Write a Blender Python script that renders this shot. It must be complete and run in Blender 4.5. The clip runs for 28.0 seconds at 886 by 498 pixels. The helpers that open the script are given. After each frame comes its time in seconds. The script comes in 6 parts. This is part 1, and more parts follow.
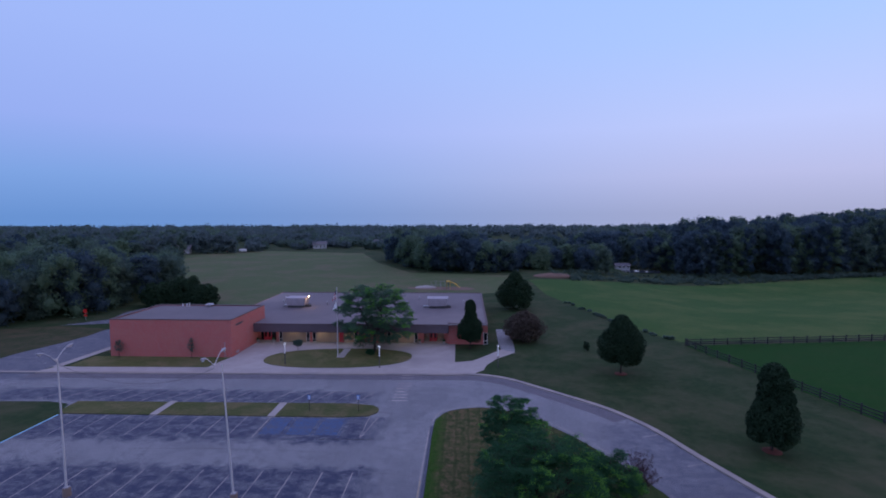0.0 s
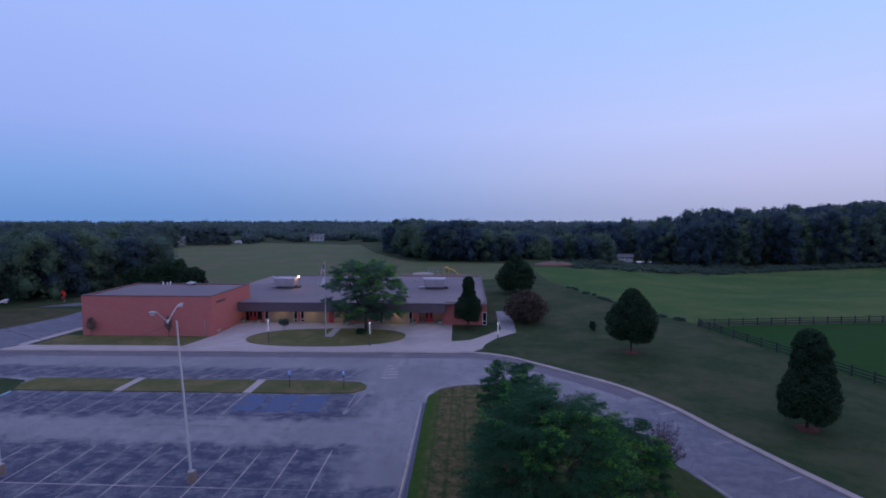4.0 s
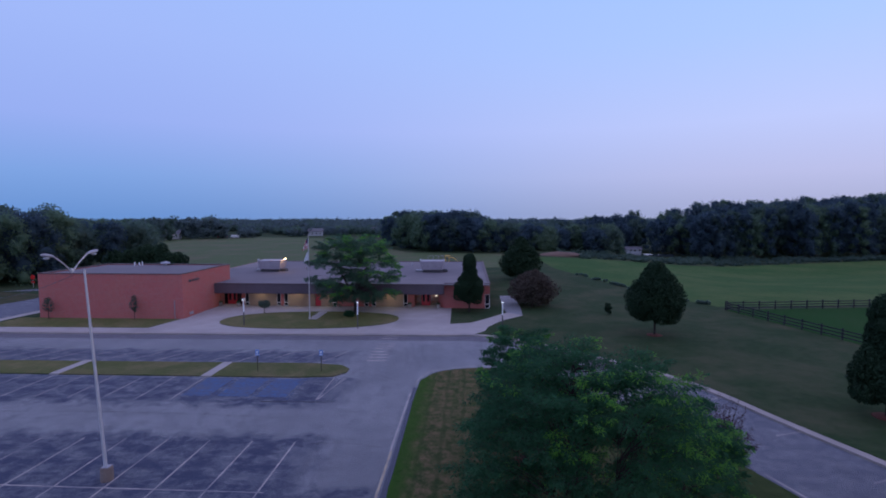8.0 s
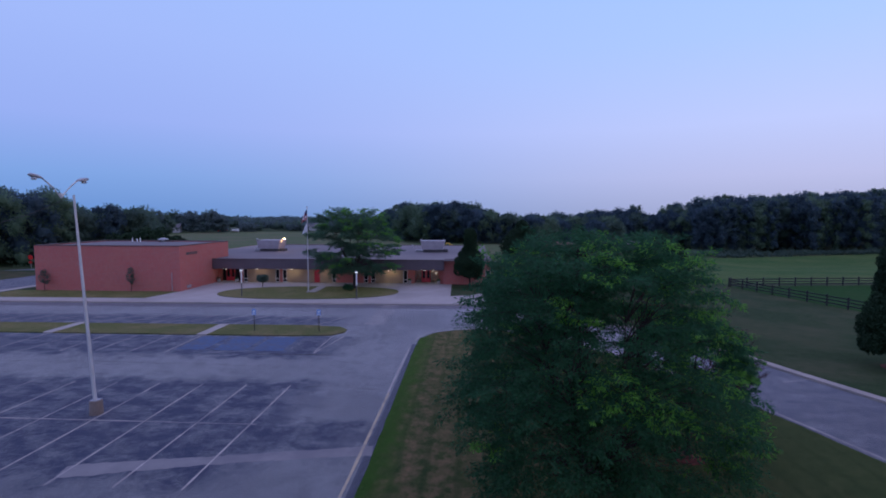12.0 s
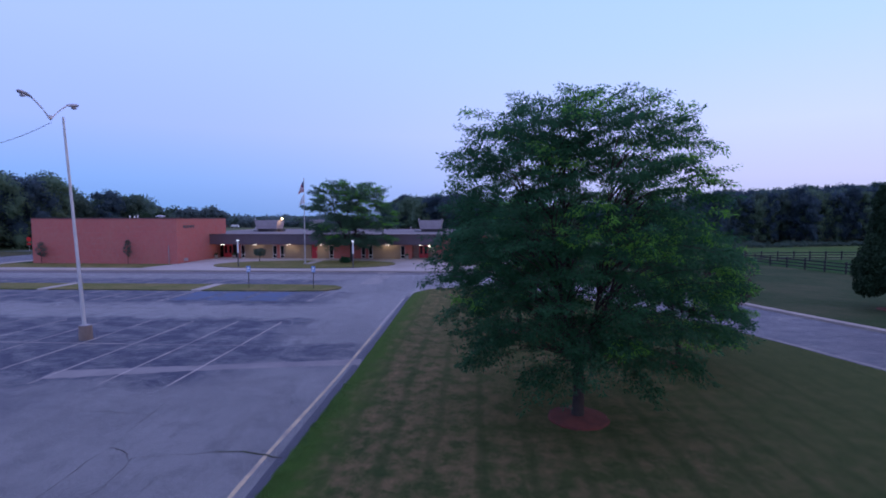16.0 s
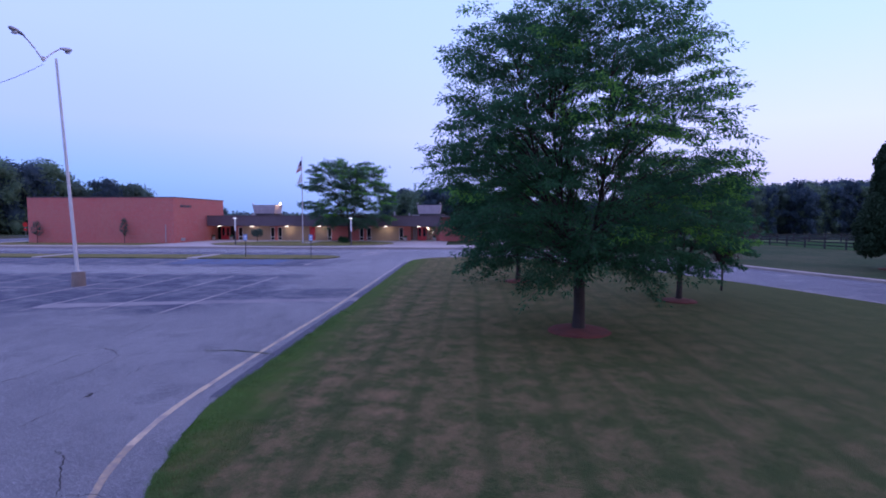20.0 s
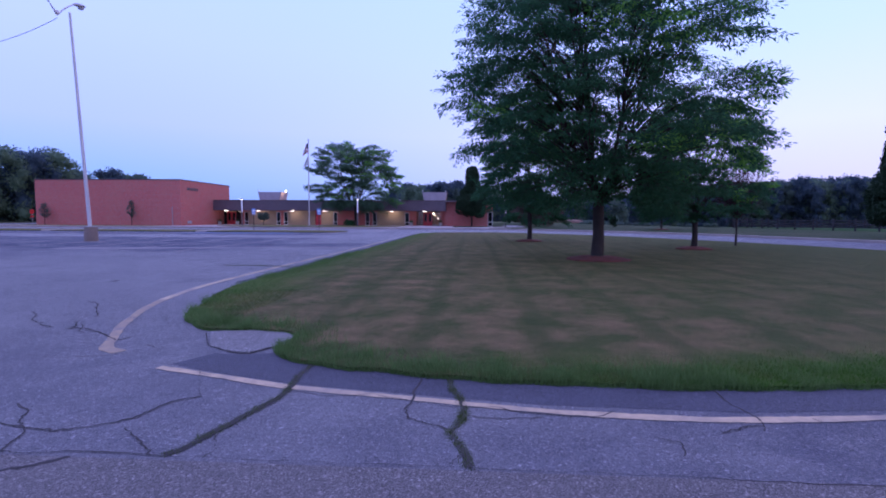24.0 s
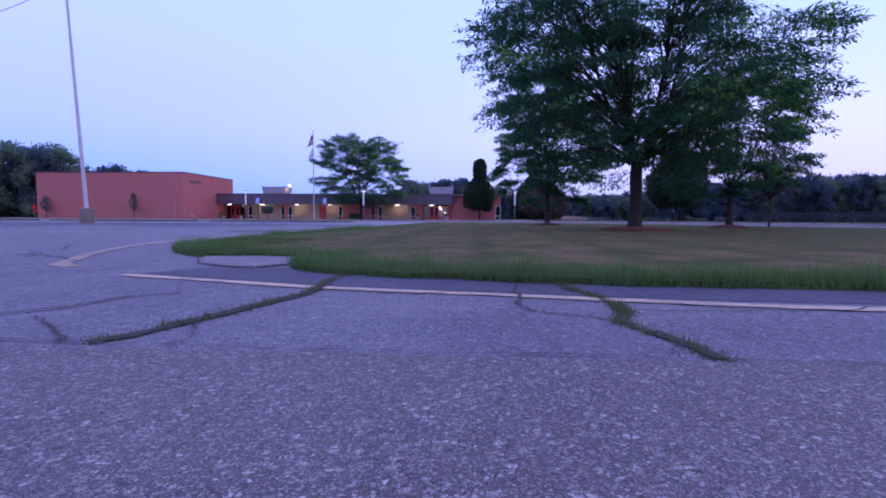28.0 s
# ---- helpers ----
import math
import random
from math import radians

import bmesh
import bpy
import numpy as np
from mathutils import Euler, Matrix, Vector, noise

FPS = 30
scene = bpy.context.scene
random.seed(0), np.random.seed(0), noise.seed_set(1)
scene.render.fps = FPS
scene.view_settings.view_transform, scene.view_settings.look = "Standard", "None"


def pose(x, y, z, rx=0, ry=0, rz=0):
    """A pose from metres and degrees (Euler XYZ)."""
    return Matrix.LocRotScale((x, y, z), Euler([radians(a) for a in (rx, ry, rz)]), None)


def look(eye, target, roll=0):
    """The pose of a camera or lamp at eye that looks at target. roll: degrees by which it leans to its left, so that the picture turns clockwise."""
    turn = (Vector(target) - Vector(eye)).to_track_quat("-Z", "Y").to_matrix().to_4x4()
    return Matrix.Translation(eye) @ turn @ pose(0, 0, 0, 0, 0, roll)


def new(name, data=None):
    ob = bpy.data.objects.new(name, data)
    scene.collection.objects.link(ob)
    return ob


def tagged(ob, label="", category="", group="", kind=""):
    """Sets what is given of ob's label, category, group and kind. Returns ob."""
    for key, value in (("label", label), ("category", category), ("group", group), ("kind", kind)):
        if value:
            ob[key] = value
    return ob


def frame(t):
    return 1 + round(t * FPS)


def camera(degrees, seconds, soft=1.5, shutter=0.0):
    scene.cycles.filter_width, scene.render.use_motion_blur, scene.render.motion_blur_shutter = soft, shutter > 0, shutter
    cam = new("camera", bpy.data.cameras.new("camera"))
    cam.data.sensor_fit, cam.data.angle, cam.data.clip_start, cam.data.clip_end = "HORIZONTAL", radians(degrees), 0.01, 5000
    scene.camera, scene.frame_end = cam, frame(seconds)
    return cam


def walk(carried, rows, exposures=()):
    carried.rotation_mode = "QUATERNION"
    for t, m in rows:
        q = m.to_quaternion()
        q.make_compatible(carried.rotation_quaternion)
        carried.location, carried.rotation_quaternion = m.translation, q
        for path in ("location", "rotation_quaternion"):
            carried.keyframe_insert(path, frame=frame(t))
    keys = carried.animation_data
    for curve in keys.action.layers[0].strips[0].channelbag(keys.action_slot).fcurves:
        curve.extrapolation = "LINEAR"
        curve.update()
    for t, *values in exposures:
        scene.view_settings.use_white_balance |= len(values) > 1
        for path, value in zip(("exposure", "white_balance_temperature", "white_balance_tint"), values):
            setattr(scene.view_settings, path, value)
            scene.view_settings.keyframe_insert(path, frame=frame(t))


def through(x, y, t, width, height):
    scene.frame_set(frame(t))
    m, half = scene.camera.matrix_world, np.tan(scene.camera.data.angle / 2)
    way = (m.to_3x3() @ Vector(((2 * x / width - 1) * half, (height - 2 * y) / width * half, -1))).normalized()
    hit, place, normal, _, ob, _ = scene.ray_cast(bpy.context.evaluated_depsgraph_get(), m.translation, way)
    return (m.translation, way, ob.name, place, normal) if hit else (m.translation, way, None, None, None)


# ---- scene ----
cam = camera(84.0, 28.0, 1.85)
PATH = [
    (0, (2.33, 4.121, 23.34), (2.237, 6.114, 23.201), -0.2),
    (0.5, (2.287, 4.516, 22.976), (2.196, 6.509, 22.835), -0.1),
    (1, (2.413, 4.905, 22.461), (2.321, 6.898, 22.319), -0.2),
    (1.5, (2.44, 5.505, 21.854), (2.349, 7.498, 21.711), -0.1),
    (2, (2.48, 6.07, 21.223), (2.389, 8.062, 21.08), -0.1),
    (2.5, (2.539, 6.591, 20.535), (2.449, 8.584, 20.394), -0.1),
    (3, (2.662, 7.135, 19.943), (2.568, 9.128, 19.802), -0.1),
    (3.5, (2.667, 8.115, 19.417), (2.574, 10.108, 19.273), -0.1),
    (5.5, (2.998, 13.492, 16.956), (2.9, 15.484, 16.814), -0.0),
    (6, (3.163, 14.621, 16.576), (3.06, 16.613, 16.43), -0.0),
    (6.5, (3.109, 15.547, 16.032), (3.005, 17.539, 15.886), -0.0),
    (7, (3.059, 16.375, 15.539), (2.956, 18.367, 15.393), -0.0),
    (7.5, (2.977, 16.874, 14.994), (2.874, 18.866, 14.849), 0.0),
    (8, (2.981, 17.157, 14.36), (2.877, 19.149, 14.219), -0.1),
    (8.5, (2.938, 17.319, 14.006), (2.833, 19.312, 13.863), -0.0),
    (9, (2.917, 17.489, 13.557), (2.811, 19.481, 13.415), -0.1),
    (9.5, (2.883, 17.618, 13.027), (2.777, 19.61, 12.887), -0.1),
    (10, (2.851, 17.677, 12.508), (2.746, 19.669, 12.369), -0.1),
    (10.5, (2.913, 17.679, 11.988), (2.807, 19.671, 11.852), -0.1),
    (11, (3.015, 17.661, 11.356), (2.907, 19.654, 11.224), -0.1),
    (11.5, (3.042, 17.612, 11.007), (2.936, 19.605, 10.872), -0.0),
    (12, (3.019, 17.635, 10.495), (2.912, 19.627, 10.358), 0.1),
    (12.5, (3.033, 17.645, 10.05), (2.927, 19.638, 9.912), 0.1),
    (14.5, (3.306, 17.636, 7.866), (3.197, 19.629, 7.734), 0.1),
    (15, (3.401, 17.583, 7.365), (3.293, 19.576, 7.234), 0.0),
    (15.5, (3.567, 17.504, 6.869), (3.457, 19.496, 6.739), -0.0),
    (16, (3.574, 17.503, 6.397), (3.463, 19.496, 6.269), 0.0),
    (16.5, (3.569, 17.514, 5.931), (3.459, 19.507, 5.804), 0.0),
    (17, (3.622, 17.477, 5.509), (3.515, 19.47, 5.383), -0.0),
    (17.5, (3.607, 17.517, 5.085), (3.504, 19.511, 4.957), 0.1),
    (18, (3.626, 17.58, 4.704), (3.524, 19.573, 4.576), 0.0),
    (18.5, (3.649, 17.626, 4.396), (3.546, 19.619, 4.27), 0.0),
    (19, (3.65, 17.615, 4.13), (3.547, 19.609, 4.003), 0.1),
    (19.5, (3.637, 17.607, 3.824), (3.532, 19.601, 3.699), 0.1),
    (20, (3.591, 17.649, 3.537), (3.485, 19.642, 3.412), 0.1),
    (20.5, (3.587, 17.649, 3.272), (3.48, 19.642, 3.145), 0.2),
    (21, (3.573, 17.644, 3.005), (3.465, 19.638, 2.879), 0.2),
    (21.5, (3.541, 17.602, 2.743), (3.432, 19.595, 2.616), 0.2),
    (23.5, (3.198, 17.559, 1.586), (3.082, 19.552, 1.462), 0.3),
    (24, (3.111, 17.538, 1.286), (2.995, 19.53, 1.161), 0.3),
    (24.5, (3.026, 17.532, 1.023), (2.909, 19.524, 0.897), 0.3),
    (25, (2.952, 17.519, 0.833), (2.832, 19.511, 0.707), 0.3),
    (25.5, (2.87, 17.648, 0.637), (2.751, 19.641, 0.512), 0.3),
    (26, (2.765, 17.989, 0.434), (2.642, 19.981, 0.31), 0.3),
    (26.5, (2.668, 18.349, 0.302), (2.543, 20.341, 0.178), 0.3),
    (27, (2.591, 18.577, 0.311), (2.465, 20.57, 0.187), 0.3),
    (27.5, (2.547, 18.703, 0.357), (2.42, 20.695, 0.231), 0.3),
    (28, (2.506, 18.772, 0.343), (2.377, 20.764, 0.219), 0.3),
]
walk(cam, [(t, look(eye, target, roll)) for t, eye, target, roll in PATH], [(0.0, 0.02, 6680, 7), (12.5, 0.05, 6680, 7), (15.0, 0.22, 6450, 10), (17.0, 0.42, 6350, 14), (20.0, 0.58, 6200, 22), (24.0, 0.63, 6080, 28), (28.0, 0.64, 5950, 34)])

# ---- world and exposure ----
world = bpy.data.worlds.new("dusk_sky")
scene.world = world
world.use_nodes = True
wn, wl = world.node_tree.nodes, world.node_tree.links
wn.clear()


def ramp(nodes, stops, x, y):
    r = nodes.new("ShaderNodeValToRGB")
    r.location = (x, y)
    el = r.color_ramp.elements
    while len(el) > 1:
        el.remove(el[-1])
    el[0].position, el[0].color = stops[0][0], (*stops[0][1], 1)
    for p, c in stops[1:]:
        e = el.new(p)
        e.color = (*c, 1)
    return r


# Dusk: the sun has set on the east-facing camera's right, so that side of the horizon is paler and warmer.
tc = wn.new("ShaderNodeTexCoord")
sep = wn.new("ShaderNodeSeparateXYZ")
wl.new(tc.outputs["Generated"], sep.inputs[0])
east = ramp(wn, [(0.0, (0.12, 0.25, 0.58)), (0.07, (0.18, 0.32, 0.69)), (0.16, (0.27, 0.37, 0.80)), (0.30, (0.305, 0.415, 0.85)), (0.42, (0.305, 0.435, 0.87)), (0.62, (0.415, 0.475, 0.98)), (1.0, (0.47, 0.49, 1.04))], -400, 200)
west = ramp(wn, [(0.0, (0.34, 0.36, 0.57)), (0.07, (0.44, 0.46, 0.74)), (0.16, (0.46, 0.53, 0.89)), (0.30, (0.37, 0.52, 0.93)), (0.42, (0.33, 0.50, 0.95)), (0.62, (0.43, 0.47, 0.97)), (1.0, (0.45, 0.46, 1.0))], -400, -200)
mr = wn.new("ShaderNodeMapRange")
mr.interpolation_type = "SMOOTHSTEP"
mr.inputs["From Min"].default_value, mr.inputs["From Max"].default_value = -0.75, 0.75
wl.new(sep.outputs["X"], mr.inputs["Value"])
for r in (east, west):
    wl.new(sep.outputs["Z"], r.inputs[0])
mix = wn.new("ShaderNodeMix")
mix.data_type = "RGBA"
wl.new(mr.outputs[0], mix.inputs[0])
wl.new(east.outputs[0], mix.inputs[6])
wl.new(west.outputs[0], mix.inputs[7])
# the afterglow low in the west
glow_x, glow_z = wn.new("ShaderNodeMapRange"), wn.new("ShaderNodeMapRange")
glow_x.inputs["From Min"].default_value, glow_x.inputs["From Max"].default_value = 0.66, 0.98
glow_z.inputs["From Min"].default_value, glow_z.inputs["From Max"].default_value = 0.5, 0.0
wl.new(sep.outputs["X"], glow_x.inputs["Value"])
wl.new(sep.outputs["Z"], glow_z.inputs["Value"])
both = wn.new("ShaderNodeMath")
both.operation = "MULTIPLY"
wl.new(glow_x.outputs[0], both.inputs[0])
wl.new(glow_z.outputs[0], both.inputs[1])
warm = wn.new("ShaderNodeMix")
warm.data_type = "RGBA"
warm.inputs[7].default_value = (1.25, 0.88, 0.80, 1)
wl.new(both.outputs[0], warm.inputs[0])
wl.new(mix.outputs[2], warm.inputs[6])
bg = wn.new("ShaderNodeBackground")
bg.inputs["Strength"].default_value = 1.14
wl.new(warm.outputs[2], bg.inputs[0])
wo = wn.new("ShaderNodeOutputWorld")
wl.new(bg.outputs[0], wo.inputs[0])


# ---- materials ----
def material(name, rough=0.8, metal=0.0):
    m = bpy.data.materials.new(name)
    m.use_nodes = True
    b = m.node_tree.nodes["Principled BSDF"]
    b.inputs["Roughness"].default_value = rough
    b.inputs["Metallic"].default_value = metal
    return m, m.node_tree.nodes, m.node_tree.links, b


def coords(nodes, scale=(1, 1, 1)):
    t = nodes.new("ShaderNodeTexCoord")
    g = nodes.new("ShaderNodeMapping")
    g.inputs["Scale"].default_value = scale
    nodes.id_data.links.new(t.outputs["Object"], g.inputs[0])
    return g.outputs[0]


def noise_tex(nodes, vec, scale, detail=4, rough=0.55):
    n = nodes.new("ShaderNodeTexNoise")
    n.inputs["Scale"].default_value, n.inputs["Detail"].default_value, n.inputs["Roughness"].default_value = scale, detail, rough
    nodes.id_data.links.new(vec, n.inputs["Vector"])
    return n.outputs["Fac"]


def mixed(nodes, fac, a, b, kind="MIX"):
    m = nodes.new("ShaderNodeMix")
    m.data_type, m.blend_type = "RGBA", kind
    for v, k in ((fac, 0), (a, 6), (b, 7)):
        if isinstance(v, (tuple, float, int)):
            m.inputs[k].default_value = (*v, 1) if isinstance(v, tuple) else v
        else:
            nodes.id_data.links.new(v, m.inputs[k])
    return m.outputs[2]


def band(nodes, fac, lo, hi):
    m = nodes.new("ShaderNodeMapRange")
    m.inputs["From Min"].default_value, m.inputs["From Max"].default_value = lo, hi
    nodes.id_data.links.new(fac, m.inputs["Value"])
    return m.outputs[0]


def bumped(nodes, b, height, strength, distance):
    u = nodes.new("ShaderNodeBump")
    u.inputs["Strength"].default_value, u.inputs["Distance"].default_value = strength, distance
    nodes.id_data.links.new(height, u.inputs["Height"])
    nodes.id_data.links.new(u.outputs[0], b.inputs["Normal"])


def mottled(name, c1, c2, coarse, fine, rough=0.85, metal=0.0, bump=0.3, dist=0.01, stain=None):
    """A surface with variation at two scales."""
    m, n, l, b = material(name, rough, metal)
    v = coords(n)
    a, f = noise_tex(n, v, coarse, 4), noise_tex(n, v, fine, 3)
    col = mixed(n, band(n, a, 0.35, 0.65), c1, c2)
    col = mixed(n, band(n, f, 0.3, 0.7), col, mixed(n, 0.5, col, tuple(0.55 * (p + q) / 2 for p, q in zip(c1, c2))))
    if stain:
        s = noise_tex(n, v, coarse * 0.23, 5, 0.6)
        col = mixed(n, band(n, s, 0.5, 0.68), col, stain)
    l.new(col, b.inputs["Base Color"])
    if bump:
        bumped(n, b, f, bump, dist)
    return m


def plain(name, c, rough=0.6, metal=0.0):
    m, n, l, b = material(name, rough, metal)
    f = noise_tex(n, coords(n), 9, 3)
    l.new(mixed(n, f, tuple(0.85 * q for q in c), tuple(min(1, 1.12 * q) for q in c)), b.inputs["Base Color"])
    return m


def leafy(name, c1, c2, through=0.3, lump=0.45):
    m, n, l, b = material(name, 0.65)
    g = n.new("ShaderNodeNewGeometry")
    col = mixed(n, g.outputs["Random Per Island"], c1, c2)
    big = noise_tex(n, coords(n), lump, 3)
    col = mixed(n, band(n, big, 0.35, 0.7), col, mixed(n, 0.6, col, tuple(q * 1.35 for q in c2)))
    l.new(col, b.inputs["Base Color"])
    b.inputs["Specular IOR Level"].default_value = 0.08
    t = n.new("ShaderNodeBsdfTranslucent")
    l.new(mixed(n, 1.0, col, (1.85, 1.85, 2.15), "MULTIPLY"), t.inputs[0])
    s = n.new("ShaderNodeMixShader")
    s.inputs[0].default_value = through
    l.new(b.outputs[0], s.inputs[1])
    l.new(t.outputs[0], s.inputs[2])
    l.new(s.outputs[0], n["Material Output"].inputs[0])
    return m


def asphalt_mat(name, c1, c2, patch, grain=190.0, stones=(0.27, 0.25, 0.29), dark_zones=()):
    """Worn asphalt: stones in a binder, grey patches and dark oil stains."""
    m, n, l, b = material(name, 0.74)
    v = coords(n)
    big, mid, fine = noise_tex(n, v, 0.13, 6, 0.62), noise_tex(n, v, 0.9, 5, 0.6), noise_tex(n, v, 14, 4)
    col = mixed(n, band(n, big, 0.40, 0.58), c1, c2)
    col = mixed(n, band(n, mid, 0.50, 0.66), col, patch)
    col = mixed(n, band(n, fine, 0.25, 0.8), col, mixed(n, 0.35, col, (0.02, 0.02, 0.022)))
    streak = noise_tex(n, coords(n, (1.3, 0.1, 1)), 1.0, 5, 0.65)
    col = mixed(n, band(n, streak, 0.48, 0.68), col, mixed(n, 0.45, col, (0.03, 0.032, 0.045)))
    high = fine
    for size, cover, pale in ((grain, 0.45, 1.0), (grain * 0.55, 0.72, 1.15), (grain * 2.3, 0.4, 0.85)):
        w, edge = n.new("ShaderNodeTexVoronoi"), n.new("ShaderNodeTexVoronoi")
        edge.feature = "DISTANCE_TO_EDGE"
        for q in (w, edge):
            q.inputs["Scale"].default_value = size
            l.new(v, q.inputs["Vector"])
        rnd = n.new("ShaderNodeSeparateColor")
        l.new(w.outputs["Color"], rnd.inputs[0])
        pick = n.new("ShaderNodeMath")
        pick.operation = "MULTIPLY"
        l.new(band(n, rnd.outputs[0], cover, cover + 0.12), pick.inputs[0])
        l.new(band(n, edge.outputs["Distance"], 0.03, 0.13), pick.inputs[1])
        tone = mixed(n, rnd.outputs[1], tuple(0.12 * q for q in stones), tuple(pale * q for q in stones))
        col = mixed(n, pick.outputs[0], col, tone)
        h = n.new("ShaderNodeMath")
        h.operation = "ADD"
        l.new(pick.outputs[0], h.inputs[0])
        l.new(high, h.inputs[1])
        high = h.outputs[0]
    if dark_zones:
        # oil-darkened stalls between the wheel lanes, and other zones set darker
        place = n.new("ShaderNodeSeparateXYZ")
        l.new(v, place.inputs[0])
        wear = noise_tex(n, v, 0.5, 7, 0.75)
        rag = n.new("ShaderNodeMath")
        rag.operation = "MULTIPLY_ADD"
        rag.inputs[1].default_value, rag.inputs[2].default_value = 7.0, -3.5
        l.new(wear, rag.inputs[0])
        blot = noise_tex(n, coords(n, (0.9, 1.3, 1)), 0.75, 9, 0.75)
        ragged = []
        for q in ("X", "Y"):
            ad = n.new("ShaderNodeMath")
            l.new(place.outputs[q], ad.inputs[0])
            l.new(rag.outputs[0], ad.inputs[1])
            ragged.append(ad.outputs[0])
        for x0, x1, y0, y1, dark in dark_zones:
            k = [band(n, ragged[1], y0 - 0.6, y0 + 0.6), band(n, ragged[1], y1 + 0.6, y1 - 0.6), band(n, ragged[0], x1 + 1.5, x1 - 1.5), band(n, ragged[0], x0 - 1.5, x0 + 1.5), band(n, blot, 0.30, 0.56)]
            for q in k[1:]:
                mu = n.new("ShaderNodeMath")
                mu.operation = "MULTIPLY"
                l.new(k[0], mu.inputs[0])
                l.new(q, mu.inputs[1])
                k[0] = mu.outputs[0]
            col = mixed(n, k[0], col, mixed(n, dark, col, (0.022, 0.030, 0.074)))
    l.new(col, b.inputs["Base Color"])
    bumped(n, b, high, 0.8, 0.006)
    return m


def grass_mat(name, c1, c2, dry, stripes=0.0, dryness=(0.5, 0.68), patch=0.18, fringe=None, sheen=0.0, blade=False):
    m, n, l, b = material(name, 0.95)
    v = coords(n)
    big, mid, fine = noise_tex(n, coords(n, (1.0, 0.9, 1)) if stripes else v, patch, 6, 0.72), noise_tex(n, v, 1.3, 5, 0.65), noise_tex(n, v, 32, 3, 0.7)
    col = mixed(n, band(n, mid, 0.35, 0.65), c1, c2)
    parched = band(n, big, *dryness)
    if fringe:
        # the dry patches thin out from the lot towards the road
        side, drift, thin = n.new("ShaderNodeSeparateXYZ"), n.new("ShaderNodeMath"), n.new("ShaderNodeMath")
        l.new(v, side.inputs[0])
        drift.operation, thin.operation = "MULTIPLY_ADD", "MULTIPLY"
        l.new(noise_tex(n, v, 0.16, 4, 0.6), drift.inputs[0])
        drift.inputs[1].default_value = 14.0
        l.new(side.outputs["X"], drift.inputs[2])
        l.new(parched, thin.inputs[0])
        l.new(band(n, drift.outputs[0], 25.0, 7.0), thin.inputs[1])
        parched = thin.outputs[0]
    col = mixed(n, parched, col, dry)
    if stripes:
        # mowing lanes, with fainter ones across
        for axis, scale, deep in (("X", stripes, 0.55), ("Y", stripes * 0.8, 0.08)):
            w = n.new("ShaderNodeTexWave")
            w.bands_direction = axis
            w.inputs["Scale"].default_value, w.inputs["Distortion"].default_value = scale, 1.1
            w.inputs["Detail"].default_value, w.inputs["Detail Scale"].default_value = 3, 1.6
            l.new(v, w.inputs["Vector"])
            col = mixed(n, band(n, w.outputs["Fac"], 0.0, 0.2), mixed(n, deep, col, (0.020, 0.046, 0.013)), col)
    if fringe:
        # lush uncut grass along the south and west edges
        place = n.new("ShaderNodeSeparateXYZ")
        l.new(v, place.inputs[0])
        rag = noise_tex(n, v, 0.9, 5, 0.7)
        slope = n.new("ShaderNodeMath")
        slope.operation = "MULTIPLY_ADD"
        slope.inputs[1].default_value = -0.19
        l.new(place.outputs["X"], slope.inputs[0])
        l.new(place.outputs["Y"], slope.inputs[2])
        for value, edge in ((place.outputs["X"], -1.2), (slope.outputs[0], 19.95)):
            q = n.new("ShaderNodeMath")
            q.operation = "MULTIPLY_ADD"
            q.inputs[1].default_value = 2.2
            l.new(rag, q.inputs[0])
            l.new(value, q.inputs[2])
            col = mixed(n, band(n, q.outputs[0], edge + 2.7, edge + 1.5), col, mixed(n, band(n, mid, 0.35, 0.65), fringe, tuple(0.72 * k for k in fringe)))
    b.inputs["Specular IOR Level"].default_value = 0.1
    if blade:
        # single blades: light passes through them
        g = n.new("ShaderNodeNewGeometry")
        col = mixed(n, g.outputs["Random Per Island"], mixed(n, 1.0, col, (1.25, 1.25, 1.25), "MULTIPLY"), mixed(n, 1.0, col, (2.1, 2.05, 2.0), "MULTIPLY"))
        l.new(col, b.inputs["Base Color"])
        t, s = n.new("ShaderNodeBsdfTranslucent"), n.new("ShaderNodeMixShader")
        l.new(col, t.inputs[0])
        s.inputs[0].default_value = 0.4
        l.new(b.outputs[0], s.inputs[1])
        l.new(t.outputs[0], s.inputs[2])
        l.new(s.outputs[0], n["Material Output"].inputs[0])
        return m
    col = mixed(n, band(n, fine, 0.3, 0.72), mixed(n, 0.45, col, (0.006, 0.010, 0.004)), col)
    l.new(col, b.inputs["Base Color"])
    b.inputs["Sheen Weight"].default_value = sheen
    b.inputs["Sheen Roughness"].default_value = 0.4
    b.inputs["Sheen Tint"].default_value = (0.86, 0.74, 0.24, 1)
    bumped(n, b, fine, 0.6, 0.03)
    return m


